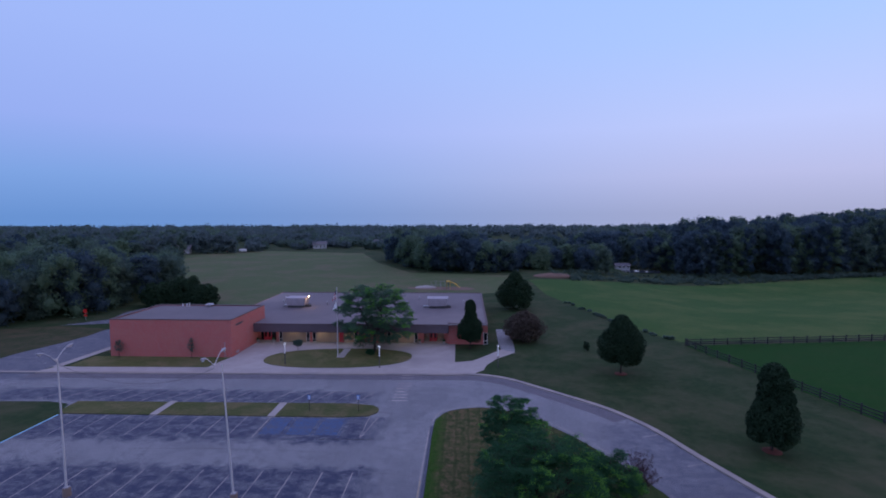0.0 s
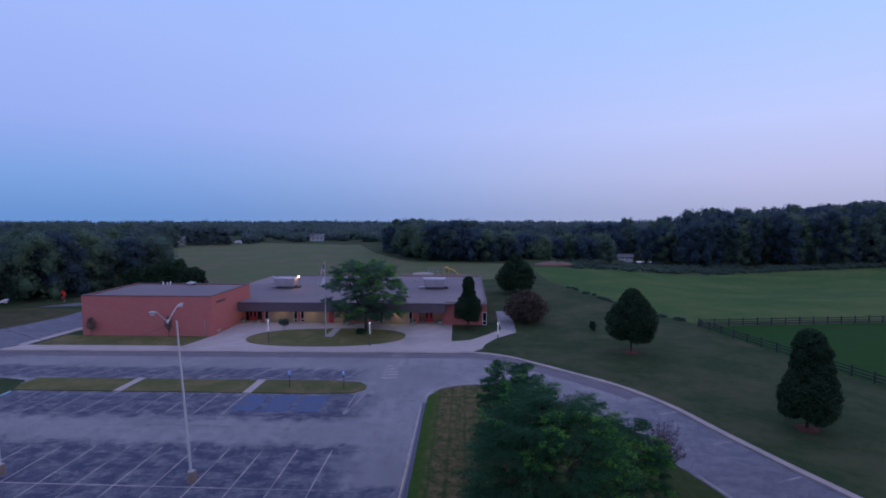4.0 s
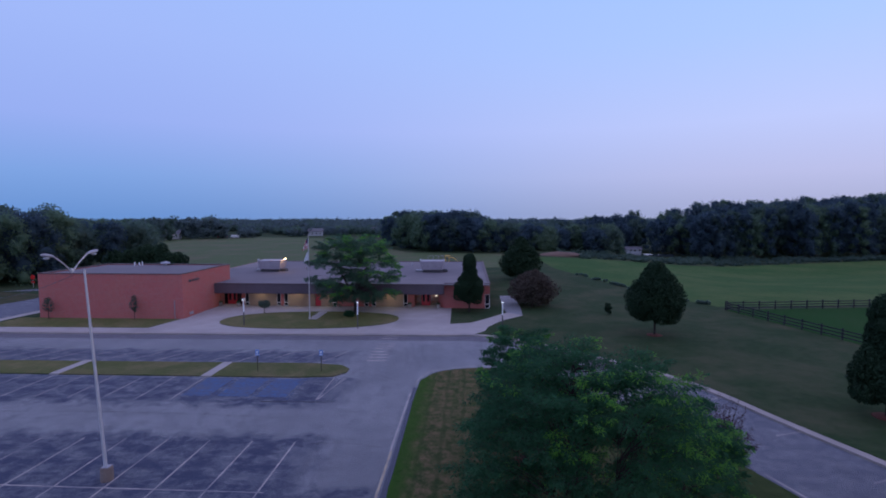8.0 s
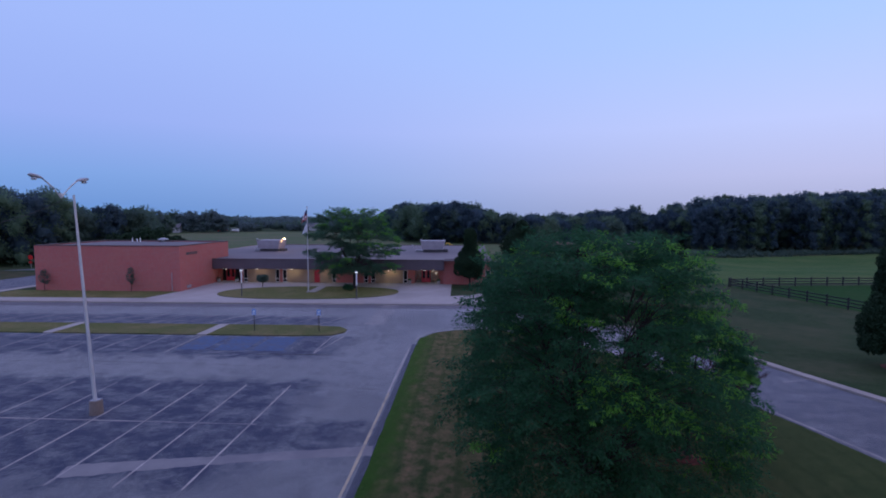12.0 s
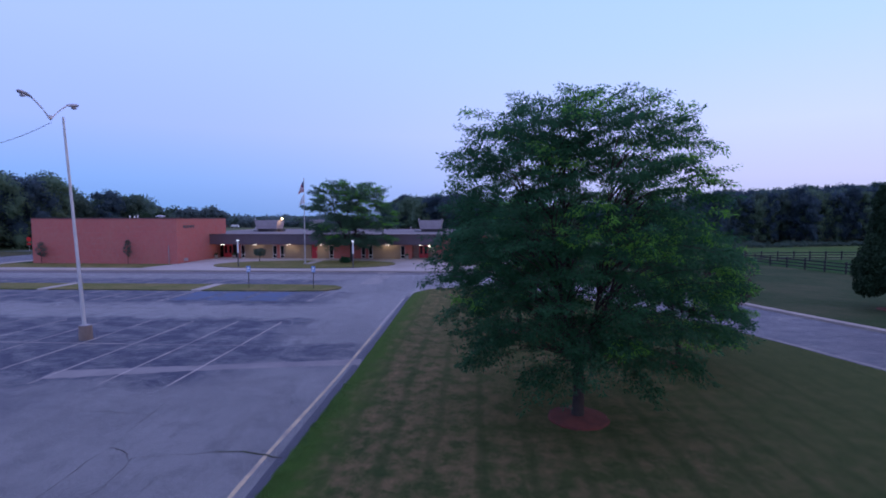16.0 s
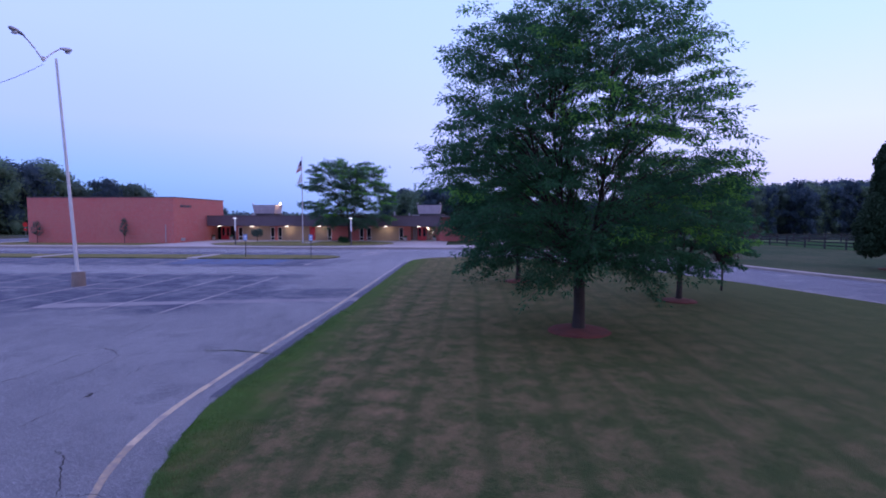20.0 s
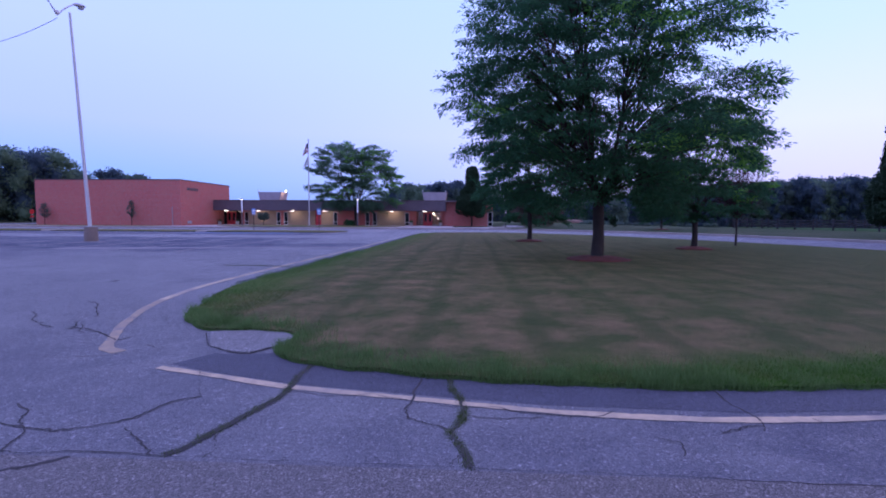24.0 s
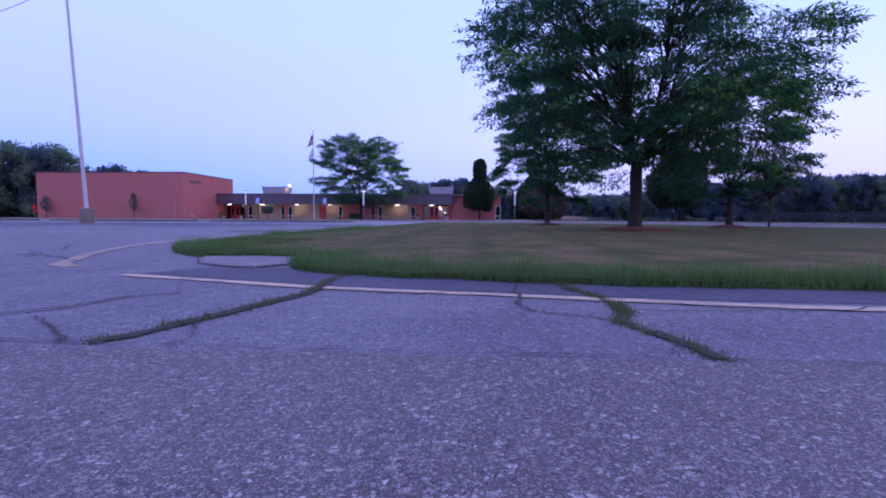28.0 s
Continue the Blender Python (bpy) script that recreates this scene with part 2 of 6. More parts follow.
# the zone x 5.5-60, y 0-27 paints tree shade and lens fall-off
ASPHALT = asphalt_mat("aged_asphalt", (0.142, 0.149, 0.168), (0.270, 0.274, 0.284), (0.108, 0.113, 0.138), 105.0, (0.45, 0.445, 0.455), dark_zones=((-60, -6.5, 35.5, 47.5, 0.95), (-60, -7.5, 52.5, 58.9, 0.93), (-60, -9.5, 62.8, 67, 0.9), (5.5, 60, 0, 27, 0.7), (17, 60, 27, 58, 0.5), (-8, -1, 38.6, 41.5, 0.9), (-60, -11.5, 30.5, 35.0, 0.5), (-60, 40, 16, 22.2, 0.3), (-90, -57, 70, 130, 0.62)))
ASPHALT_DARK = asphalt_mat("dark_asphalt", (0.125, 0.108, 0.115), (0.16, 0.138, 0.145), (0.098, 0.086, 0.093))
ROAD = asphalt_mat("coarse_road", (0.098, 0.089, 0.090), (0.122, 0.112, 0.113), (0.064, 0.057, 0.059), 135.0, (0.41, 0.385, 0.37))
SEALED = asphalt_mat("sealed_asphalt", (0.074, 0.080, 0.118), (0.098, 0.104, 0.146), (0.058, 0.064, 0.096), 130.0, (0.17, 0.175, 0.23))
SCRAP = asphalt_mat("pale_asphalt", (0.215, 0.210, 0.212), (0.270, 0.262, 0.262), (0.170, 0.166, 0.170), 90.0, (0.50, 0.48, 0.475))
GUTTER = mottled("stained_concrete", (0.255, 0.235, 0.235), (0.195, 0.182, 0.19), 1.1, 22, 0.9, 0, 0.4, 0.008, (0.15, 0.14, 0.155))
CONCRETE = mottled("concrete", (0.45, 0.395, 0.36), (0.38, 0.335, 0.305), 0.5, 30, 0.9, 0, 0.25, 0.004, (0.30, 0.265, 0.245))
GRASS = grass_mat("lawn_grass", (0.027, 0.056, 0.021), (0.042, 0.071, 0.027), (0.094, 0.096, 0.050), 0.0, (0.44, 0.68), 0.12)
GRASS_WORN = grass_mat("worn_lawn", (0.045, 0.068, 0.026), (0.065, 0.080, 0.034), (0.14, 0.115, 0.065), 0.0, (0.44, 0.62), 0.3, None, 0.25)
ISLAND_LOOK = ((0.026, 0.050, 0.015), (0.048, 0.068, 0.022), (0.215, 0.140, 0.078), 0.2416, (0.41, 0.67), 1.3, (0.034, 0.096, 0.012))
GRASS_ISLAND = grass_mat("island_grass", *ISLAND_LOOK, 0.10)
BLADE_ISLAND = grass_mat("island_blades", *ISLAND_LOOK, blade=True)
MEADOW = grass_mat("meadow_grass", (0.100, 0.142, 0.060), (0.126, 0.158, 0.070), (0.170, 0.155, 0.090), 0.0, (0.46, 0.64), 0.06)
FIELD = grass_mat("field_grass", (0.042, 0.106, 0.024), (0.058, 0.130, 0.032), (0.100, 0.148, 0.044), 0.0, (0.44, 0.62), 0.045)
PADDOCK = grass_mat("paddock_grass", (0.011, 0.064, 0.008), (0.016, 0.075, 0.011), (0.022, 0.068, 0.012))
PAINT_W = mottled("worn_white_paint", (0.52, 0.45, 0.40), (0.32, 0.28, 0.265), 1.2, 18, 0.8, 0, 0.2, 0.002, (0.13, 0.125, 0.15))
PAINT_Y = mottled("worn_yellow_paint", (0.56, 0.43, 0.27), (0.43, 0.35, 0.245), 4.5, 18, 0.8, 0, 0.2, 0.002, (0.20, 0.18, 0.175))
PAINT_Y2 = mottled("faded_yellow_paint", (0.40, 0.305, 0.19), (0.25, 0.21, 0.17), 7.0, 22, 0.85, 0, 0.2, 0.002, (0.165, 0.155, 0.165))
PAINT_B = mottled("worn_blue_paint", (0.050, 0.115, 0.255), (0.080, 0.086, 0.120), 3.0, 9, 0.85, 0, 0.2, 0.002, (0.085, 0.090, 0.125))
KERB_STONE = mottled("weathered_kerb", (0.40, 0.34, 0.30), (0.32, 0.275, 0.245), 0.8, 20, 0.9, 0, 0.3, 0.006, (0.24, 0.21, 0.20))
# red brick with the canopy lamps' warm wash painted into its colour
LAMPLIT_BRICK = mottled("lamplit_brick", (0.42, 0.29, 0.195), (0.36, 0.24, 0.165), 0.6, 12, 0.9, 0, 0.2, 0.006)
ROOFING = mottled("grey_roofing", (0.185, 0.158, 0.165), (0.145, 0.125, 0.132), 0.15, 6, 0.9, 0, 0.2, 0.01, (0.225, 0.19, 0.185))
FASCIA = mottled("dark_brown_metal", (0.140, 0.102, 0.118), (0.118, 0.087, 0.102), 0.8, 10, 0.55, 0.2, 0.1, 0.003)
BARK = mottled("bark", (0.050, 0.036, 0.031), (0.034, 0.025, 0.022), 3, 22, 0.95, 0, 0.8, 0.02)
MULCH = mottled("red_mulch", (0.20, 0.045, 0.03), (0.12, 0.035, 0.025), 4, 40, 0.95, 0, 0.8, 0.03)
POLE_W = mottled("pale_painted_steel", (0.62, 0.60, 0.60), (0.52, 0.50, 0.50), 1.5, 20, 0.5, 0.1, 0.05, 0.001)
PLINTH = mottled("weathered_concrete", (0.27, 0.20, 0.165), (0.19, 0.145, 0.125), 2.5, 25, 0.9, 0, 0.4, 0.01)
WOOD_DARK = mottled("dark_stained_wood", (0.020, 0.022, 0.026), (0.032, 0.033, 0.036), 3, 30, 0.85, 0, 0.3, 0.005)
LEAF_LOCUST = leafy("locust_leaves", (0.016, 0.055, 0.027), (0.034, 0.102, 0.043), 0.52, 0.8)
LEAF_OVAL = leafy("pale_locust_leaves", (0.036, 0.080, 0.046), (0.066, 0.126, 0.072), 0.5, 0.6)
# tip leaves: new growth, and light painted on the crown by colour
LEAF_YOUNG_LIT = leafy("young_lit_leaves", (0.052, 0.172, 0.022), (0.100, 0.250, 0.043), 0.5, 0.8)
LEAF_DENSE = leafy("pear_leaves", (0.013, 0.031, 0.017), (0.025, 0.049, 0.023), 0.15)
LEAF_RED = leafy("plum_leaves", (0.046, 0.040, 0.032), (0.076, 0.060, 0.044), 0.25)
LEAF_WOODS = leafy("woodland_leaves", (0.048, 0.080, 0.062), (0.078, 0.118, 0.084), 0.45, 0.13)
# distance haze put into the leaf colour: paler and bluer
LEAF_FAR = leafy("hazy_far_leaves", (0.060, 0.089, 0.084), (0.089, 0.122, 0.112), 0.45, 0.08)
# backlit shade and some haze painted in as a darker, bluer leaf colour
LEAF_SHADED = leafy("shaded_wood_leaves", (0.034, 0.057, 0.072), (0.054, 0.086, 0.096), 0.45, 0.11)
LEAF_PALE = leafy("poplar_leaves", (0.066, 0.112, 0.070), (0.102, 0.155, 0.092), 0.45, 0.13)


# ---- helpers for meshes ----
def part(name, bm, mat, parent=None, label=""):
    """Links a bmesh as one mesh object under a thing or a part."""
    me = bpy.data.meshes.new(name)
    bm.to_mesh(me)
    bm.free()
    for k in mat if isinstance(mat, (list, tuple)) else [mat]:
        me.materials.append(k)
    ob = new(name, me)
    if parent:
        ob.parent = parent
    return tagged(ob, label)


def thing(name, x=0, y=0, z=0, label="", category="", group="", kind="", rz=0):
    ob = new(name)
    ob.matrix_basis = pose(x, y, z, 0, 0, rz)
    ob.empty_display_size = 0.3
    return tagged(ob, label, category, group, kind)


def add_box(bm, x0, x1, y0, y1, z0, z1, bevel=0.0):
    g = bmesh.ops.create_cube(bm, size=1)
    bmesh.ops.transform(bm, matrix=Matrix.LocRotScale(((x0 + x1) / 2, (y0 + y1) / 2, (z0 + z1) / 2), None, (x1 - x0, y1 - y0, z1 - z0)), verts=g["verts"])
    if bevel:
        es = list({e for v in g["verts"] for e in v.link_edges})
        bmesh.ops.bevel(bm, geom=es, offset=bevel, segments=1, affect="EDGES")
    return bm


def box(x0, x1, y0, y1, z0, z1, bevel=0.0):
    return add_box(bmesh.new(), x0, x1, y0, y1, z0, z1, bevel)


def add_cyl(bm, x, y, z0, z1, r0, r1=None, seg=12):
    g = bmesh.ops.create_cone(bm, cap_ends=True, segments=seg, radius1=r0, radius2=r0 if r1 is None else r1, depth=z1 - z0)
    bmesh.ops.translate(bm, verts=g["verts"], vec=(x, y, (z0 + z1) / 2))
    return bm


def cyl(x, y, z0, z1, r0, r1=None, seg=12):
    return add_cyl(bmesh.new(), x, y, z0, z1, r0, r1, seg)


def smooth_line(pts, closed=False, steps=6):
    """A Catmull-Rom line through plan points."""
    n, out = len(pts), []
    for i in range(n if closed else n - 1):
        p = [Vector(pts[(i + k) % n]) if closed else Vector(pts[min(max(i + k, 0), n - 1)]) for k in (-1, 0, 1, 2)]
        for s in range(steps):
            t = s / steps
            out.append(0.5 * (2 * p[1] + (p[2] - p[0]) * t + (2 * p[0] - 5 * p[1] + 4 * p[2] - p[3]) * t * t + (3 * p[1] - p[0] - 3 * p[2] + p[3]) * t ** 3))
    if not closed:
        out.append(Vector(pts[-1]))
    return [(q[0], q[1]) for q in out]


def slab(outline, z0, z1):
    """A flat slab with upright sides over a plan outline."""
    bm = bmesh.new()
    vs = [bm.verts.new((x, y, z1)) for x, y in outline]
    f = bm.faces.new(vs)
    f.normal_update()
    if f.normal.z < 0:
        f.normal_flip()
    g = bmesh.ops.extrude_face_region(bm, geom=[f])
    low = [v for v in g["geom"] if isinstance(v, bmesh.types.BMVert)]
    bmesh.ops.translate(bm, verts=low, vec=(0, 0, z0 - z1))
    bmesh.ops.triangulate(bm, faces=[q for q in bm.faces if len(q.verts) > 4])
    bmesh.ops.recalc_face_normals(bm, faces=bm.faces)
    return bm


def ribbon(line, width, z0, z1, bm=None, side=0.0):
    """A strip of that width along a plan line; side shifts it to the line's left."""
    bm = bm or bmesh.new()
    pts = [Vector(p) for p in line]
    rows = []
    for i, p in enumerate(pts):
        d = (pts[min(i + 1, len(pts) - 1)] - pts[max(i - 1, 0)]).normalized()
        nrm = Vector((-d.y, d.x))
        a, b = p + nrm * (side + width / 2), p + nrm * (side - width / 2)
        rows.append([bm.verts.new((q.x, q.y, z)) for q, z in ((a, z0), (a, z1), (b, z1), (b, z0))])
    for r, s in zip(rows, rows[1:]):
        for k in range(3):
            bm.faces.new((r[k], r[k + 1], s[k + 1], s[k]))
    bm.faces.new(rows[0][::-1])
    bm.faces.new(rows[-1])
    bmesh.ops.recalc_face_normals(bm, faces=bm.faces)
    return bm


def raw_mesh(name, verts, faces, mat, parent=None, label=""):
    me = bpy.data.meshes.new(name)
    verts, faces = np.asarray(verts, np.float32), np.asarray(faces, np.int32)
    me.vertices.add(len(verts))
    me.vertices.foreach_set("co", verts.ravel())
    k = faces.shape[1]
    me.loops.add(faces.size)
    me.loops.foreach_set("vertex_index", faces.ravel())
    me.polygons.add(len(faces))
    me.polygons.foreach_set("loop_start", np.arange(0, faces.size, k, dtype=np.int32))
    me.update(calc_edges=True)
    me.validate()
    me.materials.append(mat)
    ob = new(name, me)
    if parent:
        ob.parent = parent
    return tagged(ob, label)


# ---- trees ----
def leaf_quads(rng, at, along, length, width):
    """Pointed four-sided leaves: base, two sides, tip."""
    n = len(at)
    along = along / np.linalg.norm(along, axis=1, keepdims=True)
    side = np.cross(along, rng.normal(size=(n, 3)) * 0.6 + (0, 0, 1))
    side /= np.linalg.norm(side, axis=1, keepdims=True) + 1e-9
    ln = length * rng.uniform(0.7, 1.3, (n, 1))
    wd = width * rng.uniform(0.7, 1.3, (n, 1))
    v = np.stack([at, at + along * ln * 0.5 + side * wd / 2, at + along * ln, at + along * ln * 0.5 - side * wd / 2], 1)
    return v.reshape(-1, 3), np.arange(4 * n).reshape(n, 4)


def leaf_tris(rng, at, along, length, width):
    """Three-sided leaves for crowns seen from afar."""
    n = len(at)
    along = along / np.linalg.norm(along, axis=1, keepdims=True)
    side = np.cross(along, rng.normal(size=(n, 3)))
    side /= np.linalg.norm(side, axis=1, keepdims=True) + 1e-9
    ln = length * rng.uniform(0.7, 1.3, (n, 1))
    wd = width * rng.uniform(0.7, 1.3, (n, 1))
    v = np.stack([at + side * wd / 2, at + along * ln, at - side * wd / 2], 1)
    return v.reshape(-1, 3), np.arange(3 * n).reshape(n, 3)


def tubes(lines, seg=6):
    """One mesh of tapered tubes: each line is a list of (point, radius)."""
    verts, faces = [], []
    for line in lines:
        start = len(verts)
        for i, (p, r) in enumerate(line):
            d = (Vector(line[min(i + 1, len(line) - 1)][0]) - Vector(line[max(i - 1, 0)][0])).normalized()
            u = d.orthogonal().normalized()
            w = d.cross(u)
            for k in range(seg):
                a = 2 * math.pi * k / seg
                verts.append(Vector(p) + r * (math.cos(a) * u + math.sin(a) * w))
        for i in range(len(line) - 1):
            for k in range(seg):
                a, b = start + i * seg + k, start + i * seg + (k + 1) % seg
                faces.append((a, b, b + seg, a + seg))
    return verts, faces


def bez(a, b, c, n):
    a, b, c = Vector(a), Vector(b), Vector(c)
    return [(1 - t) ** 2 * a + 2 * t * (1 - t) * b + t * t * c for t in (k / n for k in range(n + 1))]


def locust(x, y, z, height, radius, low, fork, girth, sprays, twigs, leaves, seed, label, leaf=0.13, mat=None, lean=0.0):
    """A honey locust: rising stems, spreading limbs, and flat drooping sprays of feathery leaves with sky between them."""
    rng = np.random.default_rng(seed)
    tree = thing("tree", x, y, z, label, "tree")
    lead = []
    for k in range(6):
        a = k * 1.257 + seed + rng.uniform(-0.4, 0.4)
        r = radius * (0.1 if k == 0 else rng.uniform(0.24, 0.42))
        top = height * (0.92 if k == 0 else rng.uniform(0.66, 0.84))
        lead.append(bez((0, 0, fork + 0.12 * k), (r * 0.75 * math.cos(a), r * 0.75 * math.sin(a), fork + 0.25 * (height - fork)), (r * math.cos(a) + lean * top, r * math.sin(a), top), 12))
    stem = [[(Vector((0, 0, -0.05)), girth * 1.6), (Vector((0, 0, 0.12)), girth * 1.2), (Vector((0.02, 0, fork * 0.5)), girth), (Vector((0, 0, fork + 0.15)), girth * 0.98), (Vector((0, 0, fork + 0.7)), girth * 0.6)]]
    v, f = tubes(stem, 14)
    raw_mesh("trunk", v, f, BARK, tree)
    lines = [[(p, girth * (0.62 if j == 0 else 0.46) * (1 - 0.9 * i / 12)) for i, p in enumerate(l)] for j, l in enumerate(lead)]
    nodes = [p for l in lead for p in l[1:]]
    base, way, fresh_lit, placed = [], [], [], []
    gap, tries = radius * 0.15, 0
    while len(placed) < sprays and tries < sprays * 60:
        tries += 1
        u, a = rng.uniform() ** 0.82, rng.uniform(0, 2 * math.pi)
        env = radius * float(np.interp(u, [0, 0.08, 0.2, 0.4, 0.55, 0.68, 0.82, 0.93, 1.0], [0.62, 0.8, 0.95, 1.0, 0.96, 0.9, 0.8, 0.68, 0.4]))
        env *= 1 + 0.045 * math.sin(3 * a + seed) + 0.04 * math.sin(5 * a + 9 * u + 2)
        outer = rng.uniform() < 0.68
        rr = env * (rng.uniform(0.8, 1.0) if outer else rng.uniform(0.1, 0.78))
        zt = low + (height - low) * u
        tip = Vector((rr * math.cos(a) + lean * (zt - low + 2), rr * math.sin(a), zt))
        if noise.noise(tip * (2.6 / radius) + Vector((seed, 0, 0))) < -0.24:
            continue
        if any(((tip.x - q.x) ** 2 + (tip.y - q.y) ** 2) / gap ** 2 + ((tip.z - q.z) / (0.62 * gap)) ** 2 < 1 for q in placed):
            continue
        placed.append(tip)
        out = Vector((math.cos(a), math.sin(a), 0)) + Vector((rng.normal() * 0.25, rng.normal() * 0.25, 0))
        out.normalize()
        span = radius * rng.uniform(0.20, 0.30)
        rise = float(np.interp(u, [0, 0.3, 0.75, 1.0], [-0.5, -0.2, 0.15, 0.6])) + rng.uniform(-0.3, 0.3)
        foot = tip - out * span - Vector((0, 0, rise * span))
        root = min(nodes, key=lambda p: (p.xy - foot.xy).length * 0.5 + abs(p.z - (foot.z - 0.35 * rr)))
        mid = root.lerp(foot, 0.55) + Vector((0, 0, 0.10 * rr + rng.uniform(-0.15, 0.15)))
        limb = bez(root, mid, foot, 7)
        lines.append([(p, girth * 0.15 * (1 - 0.8 * k / 7)) for k, p in enumerate(limb)])
        axis = bez(foot, foot.lerp(tip, 0.55) + Vector((0, 0, 0.10 * span)), tip, 6)
        lines.append([(p, girth * 0.035 * (1 - 0.8 * k / 6)) for k, p in enumerate(axis)])
        # brighter leaves favour the afterglow side: light painted into the crown
        bright = outer and u > 0.15 and noise.noise(tip * 0.9 + Vector((0, seed, 0))) > 0.05 - 0.3 * math.cos(a - 0.35)
        for s in range(twigs):
            t = (s + rng.uniform(0.2, 0.8)) / twigs
            q = t * 6
            k = min(5, int(q))
            p = axis[k].lerp(axis[k + 1], q - k)
            d = Matrix.Rotation((1 if s % 2 else -1) * radians(rng.uniform(28, 68)) if s < twigs - 1 else 0.0, 3, "Z") @ out
            d.z += rise * 0.5 + rng.uniform(-0.36, 0.3)
            ln = span * (0.72 - 0.34 * t) * rng.uniform(0.75, 1.2)
            lines.append([(p, girth * 0.022), (p + d * ln * 0.6, girth * 0.014), (p + d * ln - Vector((0, 0, 0.12 * ln)), girth * 0.006)])
            for e in (0.22, 0.5, 0.78, 1.0):
                base.append(p + d * ln * e * rng.uniform(0.9, 1.1) - Vector((0, 0, 0.14 * ln * e * e)))
                way.append(d)
                fresh_lit.append(bright and rng.uniform() < 0.25 + 0.5 * e * t)
    v, f = tubes(lines, 5)
    raw_mesh("branchwork", v, f, BARK, tree)
    # each tuft is a flat rosette of feathery fronds that droop at their tips
    base, way = np.repeat(np.array(base), leaves, 0), np.repeat(np.array(way), leaves, 0)
    young = np.repeat(np.array(fresh_lit), leaves)
    n = len(base)
    spread = 0.07 * (radius / 5) ** 0.8
    at = base + rng.normal(size=(n, 3)) * (spread, spread, spread * 0.5)
    along = way * 0.5 + (at - base) / spread * 0.5 + rng.normal(size=(n, 3)) * (0.4, 0.4, 0.25) - (0, 0, 0.34)
    for name, pick, leaf_mat, note in (("crown", ~young, mat or LEAF_LOCUST, ""), ("young_lit_foliage", young, LEAF_YOUNG_LIT, "brighter young leaves at the twig tips, with painted light on one side")):
        v, f = leaf_quads(rng, at[pick], along[pick], leaf, leaf * 0.3)
        raw_mesh(name, v, f, leaf_mat, tree, note)
    return tree


def spiky_plum(x, y, z, height, radius, stems, leaves, seed, label, mat):
    """Upright whippy stems spreading from a short thin trunk, set with small leaves."""
    rng = np.random.default_rng(seed)
    shrub = thing("plum_tree", x, y, z, label, "tree")
    fork = 0.27 * height
    lines, chunks = [[(Vector((0, 0, -0.05)), 0.06), (Vector((0.02, 0, 0.5 * fork)), 0.048), (Vector((0, 0, 1.1 * fork)), 0.04)]], []
    for k in range(stems):
        a, r = k * 2.39996, radius * math.sqrt((k + 0.5) / stems)
        h = height * (1 - 0.38 * (r / radius) ** 2) * rng.uniform(0.82, 1.08)
        path = bez((0, 0, fork * rng.uniform(0.85, 1.1)), (0.4 * r * math.cos(a), 0.4 * r * math.sin(a), fork + 0.45 * (h - fork)), (r * math.cos(a), r * math.sin(a), h), 8)
        lines.append([(p, 0.022 * (1 - 0.85 * i / 8)) for i, p in enumerate(path)])
        t = rng.uniform(0.12, 1.0, leaves)
        pts = np.array([path[min(7, int(q * 8))].lerp(path[min(7, int(q * 8)) + 1], q * 8 - min(7, int(q * 8))) for q in t])
        wide = 0.22 * (1.15 - t)[:, None]
        at = pts + rng.normal(size=(leaves, 3)) * wide
        chunks.append(leaf_quads(rng, at, rng.normal(size=(leaves, 3)) * (1, 1, 0.5) + (0, 0, 0.5), 0.09, 0.045))
    v, f = tubes(lines, 5)
    raw_mesh("branchwork", v, f, BARK, shrub)
    v, f = joined(chunks)
    raw_mesh("foliage", v, f, mat, shrub)
    return shrub


def blob_leaves(rng, centre, radii, count, size):
    """Leaves over the shell of a rounded clump, facing outwards and down."""
    d = rng.normal(size=(count, 3))
    d /= np.linalg.norm(d, axis=1, keepdims=True)
    at = np.asarray(centre) + d * np.asarray(radii) * rng.uniform(0.72, 1.06, (count, 1))
    along = np.cross(d, rng.normal(size=(count, 3))) + d * 0.5 - (0, 0, 0.35)
    return leaf_tris(rng, at, along, size * 1.15, size)


def joined(chunks):
    vs, fs, n = [], [], 0
    for v, f in chunks:
        vs.append(v)
        fs.append(f + n)
        n += len(v)
    return np.concatenate(vs), np.concatenate(fs)


